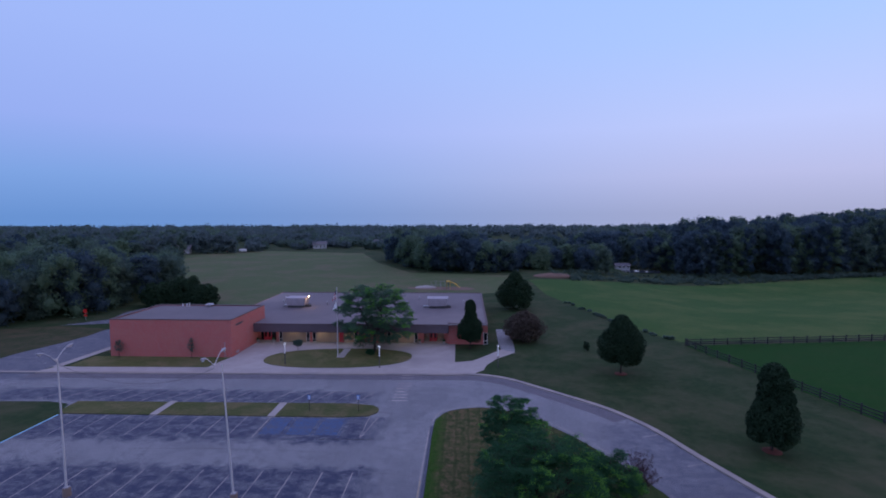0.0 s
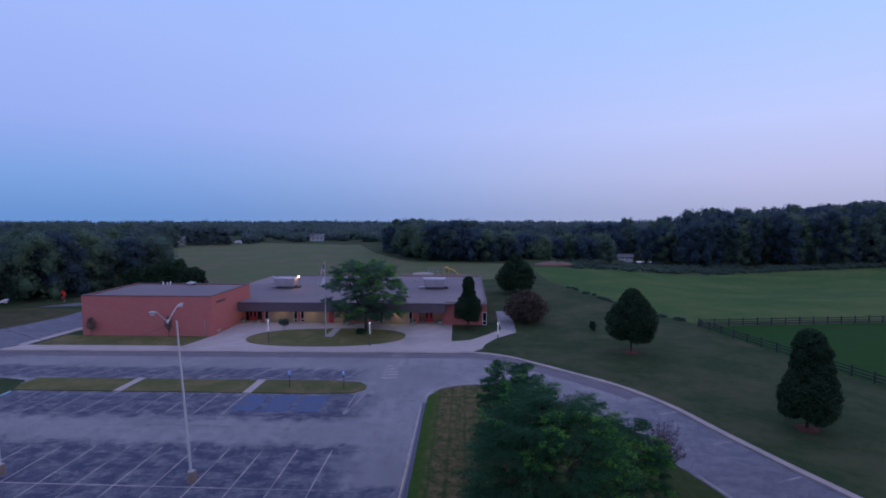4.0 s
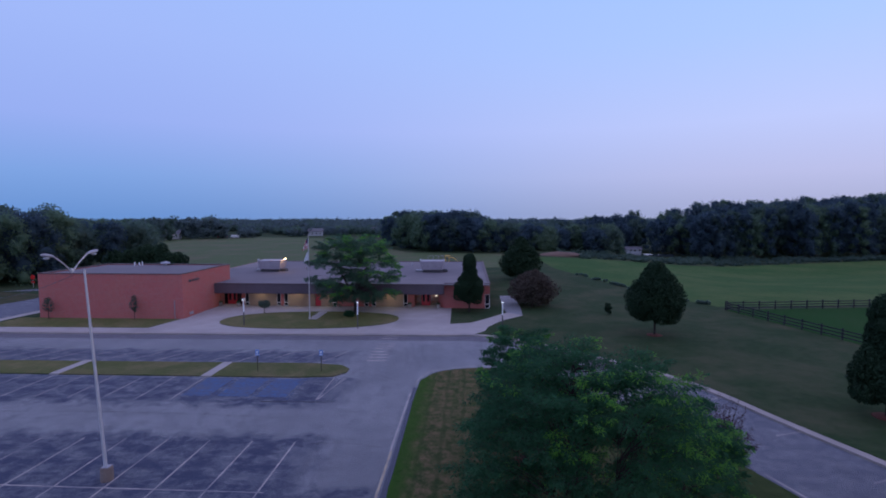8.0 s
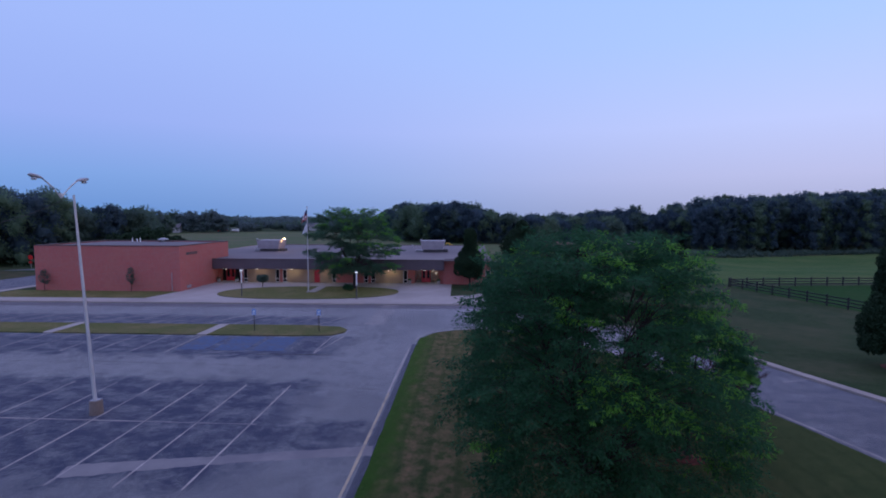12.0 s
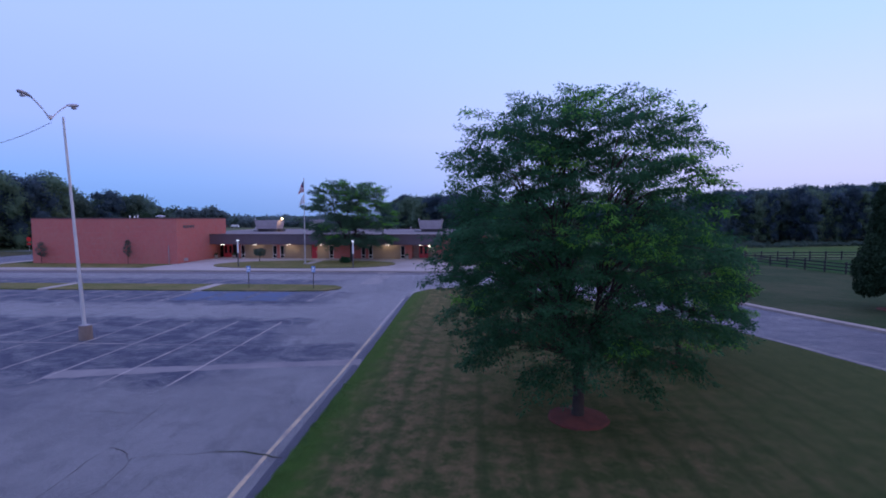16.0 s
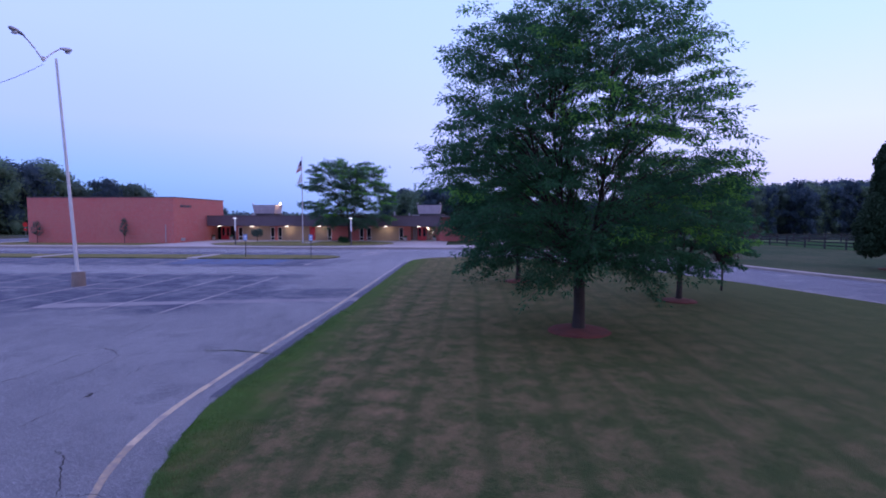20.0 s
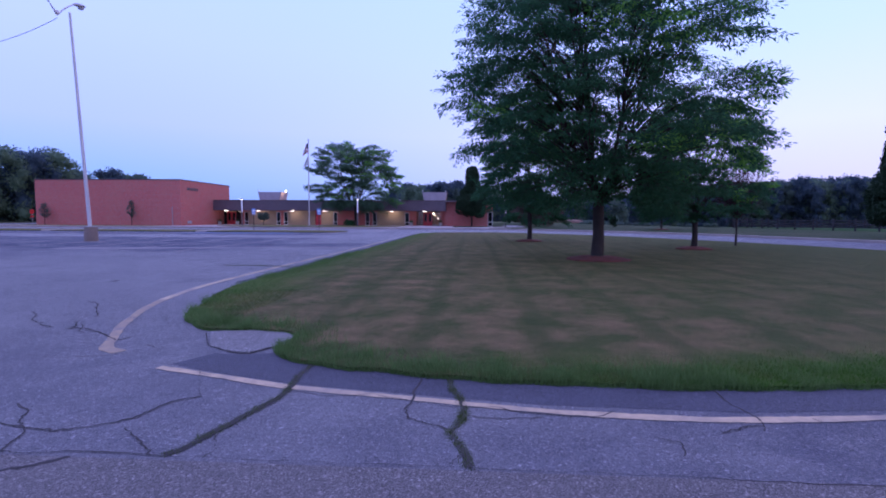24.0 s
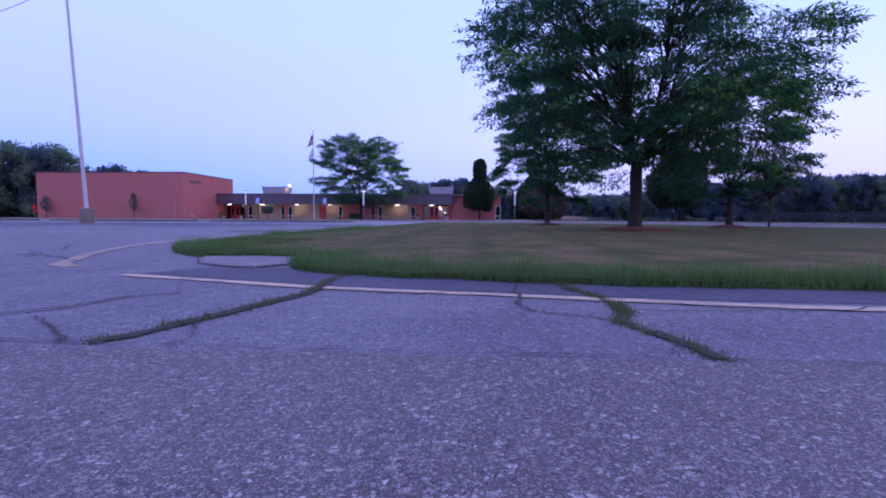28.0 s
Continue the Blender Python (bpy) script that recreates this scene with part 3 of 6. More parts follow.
def dense_tree(x, y, z, height, radius, low, seed, label, mat, profile, clumps=46, leaves=420, leaf=0.16, girth=0.13, group=""):
    """A close-grown tree: many leafy clumps over a solid of revolution. profile: width at steps from the crown's foot to its top."""
    rng = np.random.default_rng(seed)
    tree = thing("tree", x, y, z, label, "tree", group)
    top = height - 0.35 * (height - low)
    lines = [[(Vector((0, 0, -0.05)), girth * 1.4), (Vector((0, 0, 0.2)), girth), (Vector((0, 0, low + 0.6)), girth * 0.8), (Vector((0, 0, top)), girth * 0.25)]]
    v, f = tubes(lines, 10)
    raw_mesh("trunk", v, f, BARK, tree)
    chunks, twigs = [], []
    for i in range(clumps):
        u = (i + rng.uniform(0.2, 0.8)) / clumps
        w = radius * float(np.interp(u, np.linspace(0, 1, len(profile)), profile))
        cr = max(0.28 * radius, 0.42 * w) * rng.uniform(0.85, 1.15)
        rr = max(0.0, w - cr * 0.8) * rng.uniform(0.75, 1.12)
        a = i * 2.39996 + rng.uniform(-0.3, 0.3)
        c = (rr * math.cos(a), rr * math.sin(a), low + cr * 0.5 + (height - low - cr) * u)
        chunks.append(blob_leaves(rng, c, (cr, cr, cr * rng.uniform(0.75, 1.0)), leaves, leaf))
        if i % 2 == 0:
            twigs.append([(Vector((0, 0, max(low, c[2] - 0.5 * rr - 0.3))), girth * 0.3), (Vector(c), girth * 0.08)])
    v, f = tubes(twigs, 5)
    raw_mesh("branchwork", v, f, BARK, tree)
    v, f = joined(chunks)
    raw_mesh("crown", v, f, mat, tree)
    return tree


def sphere_template(sub):
    bm = bmesh.new()
    bmesh.ops.create_icosphere(bm, subdivisions=sub, radius=1)
    v = np.array([w.co[:] for w in bm.verts])
    f = np.array([[w.index for w in q.verts] for q in bm.faces])
    bm.free()
    return v, f


CORES = {1: sphere_template(1), 2: sphere_template(2)}


def wood_clump(rng, centre, radii, leaves, size, fine):
    """A lumpy mass of foliage with loose leaves over it."""
    v, f = CORES[fine]
    lumps = 0.6 + 0.14 * np.sin(v @ rng.normal(size=3) * 4 + rng.uniform(0, 6)) + rng.normal(size=len(v)) * 0.09
    core = np.asarray(centre) + v * lumps[:, None] * np.asarray(radii)
    d = rng.normal(size=(leaves, 3))
    d /= np.linalg.norm(d, axis=1, keepdims=True)
    at = np.asarray(centre) + d * np.asarray(radii) * rng.uniform(0.55, 1.2, (leaves, 1))
    loose, g = leaf_tris(rng, at, rng.normal(size=(leaves, 3)) + d * 0.6, size * 1.2, size)
    return joined([(core, f), (loose, g)])


def wood_trees(rng, spots, clumps, leaves, size, fine=2):
    """Leaves of many far trees, each a rounded dome of clumps: each spot is (x, y, ground, height, radius)."""
    out = []
    for x, y, g, h, r in spots:
        tall = rng.uniform(0.9, 1.6)
        for k in range(clumps):
            a, u = k * 2.39996 + rng.uniform(-0.4, 0.4), (k + rng.uniform()) / clumps
            w = r * math.sqrt(max(0.0, 1 - abs((u - 0.38) / 0.64) ** 2.2))
            cr = r * rng.uniform(0.24, 0.48)
            rr = max(0, w - cr * 0.5) * rng.uniform(0.55, 1.08)
            out.append(wood_clump(rng, (x + rr * math.cos(a), y + rr * math.sin(a), g + max(cr * 0.6, h * 0.1) + (h - 0.8 * cr - h * 0.1) * (1 - (1 - u) ** 1.4)), (cr, cr, cr * 0.8 * tall), leaves, size, fine))
    return joined(out)


def woods(name, rng, spots, clumps, leaves, size, kinds, label, fine=2):
    """A wood of mixed tones: every leaf tone is a mesh of its own. kinds: (leaf material, share)."""
    pick = rng.choice(len(kinds), len(spots), p=[k[1] for k in kinds])
    for i, (mat, share) in enumerate(kinds):
        some = [q for q, w in zip(spots, pick) if w == i]
        if some:
            v, f = wood_trees(rng, some, clumps, leaves, size, fine)
            tagged(raw_mesh(name, v, f, mat), label, "woods", kind="stuff")


# ---- ground, road and pavements ----
G = 0.10  # lawn and pavement level above the asphalt
KERB = smooth_line([(-74, 73.0), (-62, 73.1), (-33, 73.6), (-3, 74.1), (3.5, 74.3), (7.8, 72.8), (11.3, 69.8), (14.6, 66.7), (19.0, 62.3), (22.2, 57.1), (24.2, 51.4), (26.0, 46.6), (27.1, 43.9), (32, 32.5), (39, 16.5), (43, 5), (46, -14)], steps=5)
RIM = [(-46, -14), (-45.6, 50), (-45.6, 58.4), (-47, 61.5), (-50, 62.2), (-74, 61.5), (-74, 73.0)]
paved = RIM[:-1] + KERB


def valley_z(x, y):
    """Level of the hay field and the wood's floor, which fall away from the school."""
    rim = VALLEY_NEAR + [VALLEY_FAR[-1]]
    best = 1e9
    for (ax, ay), (bx, by) in zip(rim, rim[1:]):
        k = max(0.0, min(1.0, ((x - ax) * (bx - ax) + (y - ay) * (by - ay)) / ((bx - ax) ** 2 + (by - ay) ** 2)))
        best = min(best, math.hypot(x - ax - k * (bx - ax), y - ay - k * (by - ay)))
    west = x - float(np.interp(y, [147, 460], [25.5, 20.0]))
    inside_ = 1.0 if west > 0 and best < 1e8 and y > float(np.interp(x, [q[0] for q in VALLEY_NEAR], [q[1] for q in VALLEY_NEAR])) else 0.0
    drop = 1.0
    for d, run in ((best, 80.0), (west if y > 147 else best, 75.0), (460 - y, 120.0), (520 - x, 100.0)):
        k = max(0.0, min(1.0, d / run))
        drop = min(drop, k * k * (3 - 2 * k))
    return G - 5.0 * drop * inside_


VALLEY_NEAR = [(25.5, 147), (29.2, 131.8), (32.9, 116.6), (37.7, 101.6), (41.2, 94.0), (95.0, 99.94), (150, 106), (240, 113), (330, 120), (420, 126), (520, 132)]
VALLEY_EDGE = [(24.8, 180), (28, 181), (34, 182), (45, 184), (60, 190), (100, 202), (130, 212), (165, 225), (330, 262), (420, 280), (520, 290)]
VALLEY_FAR = [(20, 460), (70, 460), (120, 460), (170, 460), (220, 460), (270, 460), (320, 460), (370, 460), (420, 460), (470, 460), (520, 460)]


def valley_sheet(near, far, rows):
    """A ruled sheet between two lines of the plan, laid on the valley's slopes."""
    bm = bmesh.new()
    grid = []
    for j in range(rows + 1):
        t = j / rows
        line = []
        for (ax, ay), (bx, by) in zip(zip(near, near[1:]), zip(far, far[1:])):
            for k in range(6):
                u = k / 6
                p = [(1 - t) * (ax[q] + u * (ay[q] - ax[q])) + t * (bx[q] + u * (by[q] - bx[q])) for q in (0, 1)]
                line.append(bm.verts.new((*p, valley_z(*p))))
        p = [(1 - t) * near[-1][q] + t * far[-1][q] for q in (0, 1)]
        line.append(bm.verts.new((*p, valley_z(*p))))
        grid.append(line)
    for a, b in zip(grid, grid[1:]):
        for k in range(len(a) - 1):
            bm.faces.new((a[k], a[k + 1], b[k + 1], b[k])).smooth = True
    return bm


def ground_with_hole(outline, reach, z):
    bm = bmesh.new()
    edges = []
    square = [(-reach, -reach), (reach, -reach), (reach, reach), (-reach, reach)]
    for loop in (outline, VALLEY_NEAR + VALLEY_FAR[::-1] + [VALLEY_EDGE[0]], square):
        vs = [bm.verts.new((x, y, z)) for x, y in loop]
        edges += [bm.edges.new((a, b)) for a, b in zip(vs, vs[1:] + vs[:1])]
    bmesh.ops.triangle_fill(bm, use_beauty=True, use_dissolve=False, edges=edges)
    # beyond the woods the sheet drops, so the camera sees no ground above the trees
    inner = [bm.verts.new((x, y, z)) for x, y in square]
    outer = [bm.verts.new((6.5 * x, 6.5 * y, z - 130)) for x, y in square]
    for k in range(4):
        bm.faces.new((inner[k], inner[(k + 1) % 4], outer[(k + 1) % 4], outer[k]))
    bmesh.ops.remove_doubles(bm, verts=bm.verts, dist=0.0001)
    for f in bm.faces:
        f.normal_update()
        if f.normal.z < 0:
            f.normal_flip()
    return bm


tagged(part("ground", ground_with_hole(paved, 700, G), GRASS), "mown lawn and open country in dusk light", "ground", kind="structure")
tagged(part("road", slab([(x, y) for x, y in paved], -0.3, 0.0), ASPHALT), "aged grey asphalt parking lot with dark stains", "parking lot", kind="structure")
tagged(part("road_south", slab([(-46, -13), (45.4, -13), (43.6, 3), (40, 13.5), (36, 19.95), (-46, 20.0)], -0.2, 0.004), ROAD), "coarse grey asphalt with exposed stones", "road", kind="structure")
tagged(part("fire_lane", ribbon(smooth_line([(-62, 72.1), (-33, 72.6), (-3, 73.1), (3.2, 73.25), (7.2, 71.75), (10.6, 68.95), (14.0, 65.7), (18.2, 61.5), (19.8, 59.2)]), 2.0, -0.05, 0.005), ASPHALT_DARK), "darker asphalt strip beside the front pavement", "road", kind="structure")
tagged(part("drive_west", slab([(-74, 72.9), (-61.8, 72.9), (-61.0, 90), (-60.6, 104), (-60.6, 122), (-67, 122), (-67.5, 111), (-70.6, 101.5), (-73.6, 93)], 0.0, G + 0.006), ASPHALT), "asphalt side drive beside the gymnasium", "road", kind="structure")
tagged(part("back_lot", slab([(-84, 103.6), (-75.5, 105.6), (-67.3, 110.4), (-67.2, 123), (-79, 123.5), (-79.6, 117), (-77.5, 110)], 0.0, G + 0.007), ASPHALT), "small asphalt lot behind the gymnasium", "parking lot", kind="structure")
tagged(part("pavement_side", slab([(-61.7, 75.9), (-60.3, 75.9), (-59.4, 88), (-59.4, 96), (-60.5, 96), (-60.9, 88)], 0.0, G + 0.03), CONCRETE), "narrow concrete walk beside the side drive", "pavement", kind="structure")
tagged(part("kerb", ribbon(KERB, 0.62, -0.1, G + 0.05, None, 0.31), KERB_STONE), "pale concrete kerb along the road", "kerb", kind="structure")
tagged(part("pavement_front", slab([(-62, 73.6), (-33, 74.1), (-3, 74.6), (3.5, 74.8), (5, 76.6), (5.5, 79), (7.3, 82.4), (10.6, 86.2), (8.4, 88), (6, 84.6), (3.4, 81.2), (0.6, 80.3), (0.4, 91.8), (-36, 91.8), (-36.3, 81.5), (-37.4, 76.4), (-61, 76.0)], 0.0, G + 0.02), CONCRETE), "broad concrete forecourt and pavement", "pavement", kind="structure")
tagged(part("path_side", slab([(8.4, 88.0), (10.6, 86.2), (10.9, 92), (10.9, 103), (8.4, 103), (8.2, 92)], 0.0, G + 0.018), ASPHALT), "narrow asphalt path beside the school wing", "path", kind="structure")
OVAL = [(-18.4 + 11.9 * math.copysign(abs(math.cos(a)) ** 0.85, math.cos(a)), 82.1 + 5.35 * math.copysign(abs(math.sin(a)) ** 0.9, math.sin(a)) + 0.06 * 11.9 * math.cos(a)) for a in (2 * math.pi * k / 48 for k in range(48))]
tagged(part("lawn_oval", slab(OVAL, 0.0, G + 0.08), GRASS_WORN), "oval lawn island set in the concrete forecourt", "lawn", kind="structure")
ISLAND = smooth_line([(-1.25, 57), (-1.2, 44), (-1.2, 35), (-1.25, 29.5), (-1.28, 27.4), (-1.2, 26.0), (-0.92, 24.75), (-0.62, 23.87), (-0.4, 23.44), (-0.1, 23.06), (0.2, 22.86), (0.62, 22.92), (1.05, 22.8), (1.3, 22.56), (1.26, 22.28), (1.3, 22.03), (1.45, 21.82), (1.8, 21.66), (2.5, 21.51), (3.2, 21.38), (3.85, 21.33), (4.7, 21.28), (5.55, 21.34), (6.4, 21.47), (8.5, 21.9), (12, 22.6), (18, 24.5), (22, 27.3), (22.9, 31), (20.9, 38.2), (19.1, 43.9), (17.9, 46.8), (15.8, 51.2), (12.8, 56), (9, 60.2), (5.4, 62.2), (2.8, 62.2), (0.4, 61.2), (-0.8, 59.4)], True, 10)
ISLAND = [(x + 0.05 * noise.noise((3.1 * x, 3.1 * y, 1.0)), y + 0.06 * noise.noise((3.1 * x, 3.1 * y, 6.0))) for x, y in ISLAND]
tagged(part("sealed_strip", ribbon(smooth_line([(-1.42, 57), (-1.36, 44), (-1.37, 35), (-1.38, 29.5), (-1.36, 26.9)]), 0.34, -0.05, 0.0025), SEALED), "dark sealed asphalt strip beside the lawn island", "road", kind="structure")
tagged(part("sealed_strip", slab([(0.5, 21.62), (0.98, 21.44), (1.75, 21.2), (2.6, 21.06), (3.6, 20.9), (5, 20.86), (7, 21.1), (12, 22.2), (18, 23.9), (18, 24.6), (12, 22.7), (7, 21.7), (5, 21.45), (3.6, 21.45), (2.6, 21.6), (1.75, 21.95), (1.3, 22.05), (0.95, 21.95), (0.7, 21.98)], -0.05, 0.0025), SEALED), "dark sealed asphalt strip beside the lawn island", "road", kind="structure")
tagged(part("lawn_island", slab(ISLAND, -0.1, 0.032), GRASS_ISLAND), "striped mown lawn island with dry brown patches", "lawn", kind="structure")
MEDIAN = [(-46.5, 58.7), (-12, 58.9), (-9, 59.3), (-8.1, 60.4), (-8.1, 61.5), (-9, 62.5), (-12, 63.0), (-46.5, 62.5)]
tagged(part("lawn_median", slab(MEDIAN, -0.1, 0.08), GRASS_WORN), "narrow grass median between parking rows", "lawn", kind="structure")
VERGE = grass_mat("dry_verge_grass", (0.045, 0.062, 0.026), (0.064, 0.074, 0.034), (0.105, 0.090, 0.050), 0.0, (0.42, 0.6), 0.3)
tagged(part("verge", slab([(-75.2, 74), (-74.2, 81.2), (-71.8, 89.4), (-70.9, 95), (-71.4, 100.8), (-79, 102.3), (-84, 103.2), (-93, 100), (-93, 74)], 0.0, G + 0.012), VERGE), "dry tan grass verge beside the side drive", "lawn", kind="structure")
tagged(part("meadow", slab([(-170, 128), (-40, 127), (12, 150), (20, 192), (-20, 200), (-40, 240), (-60, 300), (-130, 320), (-190, 260)], 0.0, G + 0.01), MEADOW), "open dry meadow behind the school", "field", kind="structure")
tagged(part("field_east", valley_sheet(VALLEY_NEAR, VALLEY_EDGE, 26), FIELD), "open green hay field sloping down to the wood", "field", kind="structure")
tagged(part("ground_wood", valley_sheet(VALLEY_EDGE, VALLEY_FAR, 16), GRASS), "rough grass floor at the wood's edge", "ground", kind="structure")
tagged(part("lawn_strip", slab([(-59.3, 76.2), (-37.5, 76.55), (-36.45, 81.4), (-36.35, 81.8), (-59.3, 81.8)], 0.0, G + 0.014), GRASS_WORN), "thin dry lawn strip below the gymnasium wall", "lawn", kind="structure")
tagged(part("paddock", slab([(41, 91.5), (160, 106), (260, 110), (260, 40), (52, 40), (48.7, 59)], 0.0, G + 0.012), PADDOCK), "bright green fenced paddock", "field", kind="structure")

# ---- more materials ----
def brick_mat(name, c1, c2, mortar):
    m, n, l, b = material(name, 0.92)
    t = n.new("ShaderNodeTexCoord")
    s = n.new("ShaderNodeSeparateXYZ")
    l.new(t.outputs["Object"], s.inputs[0])
    a = n.new("ShaderNodeMath")
    l.new(s.outputs["X"], a.inputs[0])
    l.new(s.outputs["Y"], a.inputs[1])
    c = n.new("ShaderNodeCombineXYZ")
    l.new(a.outputs[0], c.inputs[0])
    l.new(s.outputs["Z"], c.inputs[1])
    k = n.new("ShaderNodeTexBrick")
    k.inputs["Scale"].default_value, k.inputs["Brick Width"].default_value, k.inputs["Row Height"].default_value = 1.0, 0.21, 0.075
    k.inputs["Mortar Size"].default_value, k.inputs["Bias"].default_value = 0.007, 0.0
    for key, v in (("Color1", c1), ("Color2", c2), ("Mortar", mortar)):
        k.inputs[key].default_value = (*v, 1)
    l.new(c.outputs[0], k.inputs["Vector"])
    v = t.outputs["Object"]
    wash, fine = noise_tex(n, v, 0.35, 5, 0.65), noise_tex(n, v, 3.0, 5, 0.7)
    col = mixed(n, band(n, wash, 0.42, 0.72), k.outputs["Color"], mixed(n, 0.3, k.outputs["Color"], (0.45, 0.20, 0.15)))
    col = mixed(n, band(n, fine, 0.5, 0.75), col, mixed(n, 0.35, col, (0.10, 0.035, 0.03)))
    l.new(col, b.inputs["Base Color"])
    bumped(n, b, k.outputs["Fac"], -0.4, 0.006)
    return m


def glow(name, c, strength):
    m, n, l, b = material(name, 0.4)
    b.inputs["Base Color"].default_value = (*c, 1)
    b.inputs["Emission Color"].default_value = (*c, 1)
    b.inputs["Emission Strength"].default_value = strength
    return m


def glass_mat(name):
    m, n, l, b = material(name, 0.05)
    b.inputs["Base Color"].default_value = (0.012, 0.013, 0.016, 1)
    b.inputs["Specular IOR Level"].default_value = 0.3
    return m


CLEAR_GLASS = glass_mat("clear_door_glass")
CLEAR_GLASS.node_tree.nodes["Principled BSDF"].inputs["Base Color"].default_value = (0.75, 0.78, 0.78, 1)
CLEAR_GLASS.node_tree.nodes["Principled BSDF"].inputs["Transmission Weight"].default_value = 0.95
BRICK = brick_mat("red_brick", (0.53, 0.130, 0.110), (0.45, 0.105, 0.092), (0.38, 0.21, 0.19))
GLASS = glass_mat("dark_window_glass")
FRAME_W = plain("pale_window_frame", (0.74, 0.71, 0.69), 0.5)
FRAME_D = plain("bronze_frame", (0.05, 0.04, 0.035), 0.4, 0.5)
DOOR_RED = plain("red_door_paint", (0.50, 0.03, 0.045), 0.5)
SOFFIT = plain("soffit_panel", (0.42, 0.38, 0.35), 0.7)
METAL_G = mottled("galvanised_steel", (0.42, 0.41, 0.43), (0.34, 0.33, 0.35), 0.9, 12, 0.5, 0.4, 0.1, 0.003)
METAL_D = mottled("dark_duct_steel", (0.08, 0.075, 0.08), (0.12, 0.11, 0.115), 0.9, 12, 0.6, 0.3, 0.1, 0.003)
COPING = mottled("dark_coping", (0.10, 0.06, 0.06), (0.13, 0.08, 0.078), 0.9, 14, 0.6, 0.2, 0.1, 0.003)
RED_SIGN = plain("red_sign_face", (0.62, 0.03, 0.025), 0.4)
BLUE_SIGN = plain("faded_blue_sign", (0.16, 0.30, 0.62), 0.5)
WHITE = plain("white_enamel", (0.78, 0.78, 0.78), 0.45)
FLAG_R = plain("red_cloth", (0.50, 0.05, 0.06), 0.85)
FLAG_B = plain("dark_blue_cloth", (0.03, 0.04, 0.16), 0.85)
FLAG_W = plain("white_cloth", (0.80, 0.79, 0.80), 0.85)
TERRA = plain("grey_stone_pot", (0.34, 0.31, 0.29), 0.85)
SLIDE_Y = plain("yellow_plastic", (0.75, 0.42, 0.03), 0.4)
DIRT = mottled("bare_dirt", (0.20, 0.12, 0.085), (0.15, 0.095, 0.07), 0.4, 6, 0.95, 0, 0.5, 0.05)
SIDING = mottled("pale_siding", (0.55, 0.54, 0.54), (0.48, 0.47, 0.48), 0.5, 5, 0.7)
SHINGLE = mottled("grey_shingle", (0.16, 0.15, 0.16), (0.12, 0.115, 0.12), 1, 9, 0.9)
LAMP_WARM = glow("warm_lamp_glass", (1.0, 0.90, 0.72), 3.2)
LAMP_FLOOD = glow("flood_lamp_glass", (1.0, 0.66, 0.30), 30.0)
LAMP_WHITE = glow("white_lamp_glass", (0.9, 0.95, 1.0), 1.2)
LENS_OFF = plain("lamp_lens", (0.45, 0.45, 0.47), 0.2)
CRACK = mottled("crack_soil", (0.032, 0.030, 0.032), (0.055, 0.050, 0.052), 4, 30, 0.95)
BLADE = leafy("grass_blades", (0.046, 0.100, 0.024), (0.098, 0.168, 0.052), 0.35)
WEED = leafy("crack_weed_leaves", (0.045, 0.075, 0.025), (0.10, 0.125, 0.055), 0.3)
WATER = plain("pond_water", (0.05, 0.06, 0.07), 0.04)


def lamp(name, x, y, z, watts, colour, size=0.12):
    d = bpy.data.lights.new(name, "POINT")
    d.energy, d.color, d.shadow_soft_size = watts, colour, size
    ob = new(name, d)
    ob.location = (x, y, z)
    return ob


# ---- gymnasium ----
gym = thing("gymnasium", -46.3, 88.5, 0, "tall windowless red brick gymnasium block", "building")
GX, GY = -46.3, 88.5


def gbox(x0, x1, y0, y1, z0, z1, bevel=0.0):
    return box(x0 - GX, x1 - GX, y0 - GY, y1 - GY, z0, z1, bevel)


X0, X1, Y0, Y1, H = -56.6, -36.05, 81.85, 95.3, 6.22
part("wall", gbox(X0, X1, Y0, Y0 + 0.35, 0, H), BRICK, gym)
part("wall", gbox(X0, X1, Y1 - 0.35, Y1, 0, H), BRICK, gym)
part("wall", gbox(X0, X0 + 0.35, Y0 + 0.35, Y1 - 0.35, 0, H), BRICK, gym)
part("wall", gbox(X1 - 0.35, X1, Y0 + 0.35, Y1 - 0.35, 0, H), BRICK, gym)
part("roof", gbox(X0 + 0.35, X1 - 0.35, Y0 + 0.35, Y1 - 0.35, H - 0.35, H - 0.08), ROOFING, gym, "weathered grey flat roof")
for q in ((X0 - 0.05, X1 + 0.05, Y0 - 0.05, Y0 + 0.4), (X0 - 0.05, X1 + 0.05, Y1 - 0.4, Y1 + 0.05), (X0 - 0.05, X0 + 0.4, Y0 + 0.4, Y1 - 0.4), (X1 - 0.4, X1 + 0.05, Y0 + 0.4, Y1 - 0.4)):
    part("coping", gbox(*q, H, H + 0.12, 0.015), COPING, gym, "dark metal coping")
part("downpipe", cyl(-37.2 - GX, Y0 - 0.06 - GY, 0.1, 2.65, 0.045, None, 8), METAL_G, gym, "grey rain pipe")
part("vent", gbox(-36.04, -35.98, 83.3, 84.3, 0.35, 0.75, 0.01), METAL_G, gym, "pale wall vent")
for k, w in enumerate((0.34, 0.22, 0.30, 0.26, 0.30, 0.22, 0.28)):
    part("letter", gbox(-36.05, -36.0, 83.4 + 0.40 * k, 83.4 + 0.40 * k + w, 4.95, 5.3, 0.01), METAL_D, gym, "small dark raised letter")
bm = cyl(0, 0, H - 0.1, H + 0.28, 0.3, None, 16)
add_cyl(bm, 0, 0, H + 0.28, H + 0.42, 0.78, 0.66, 20)
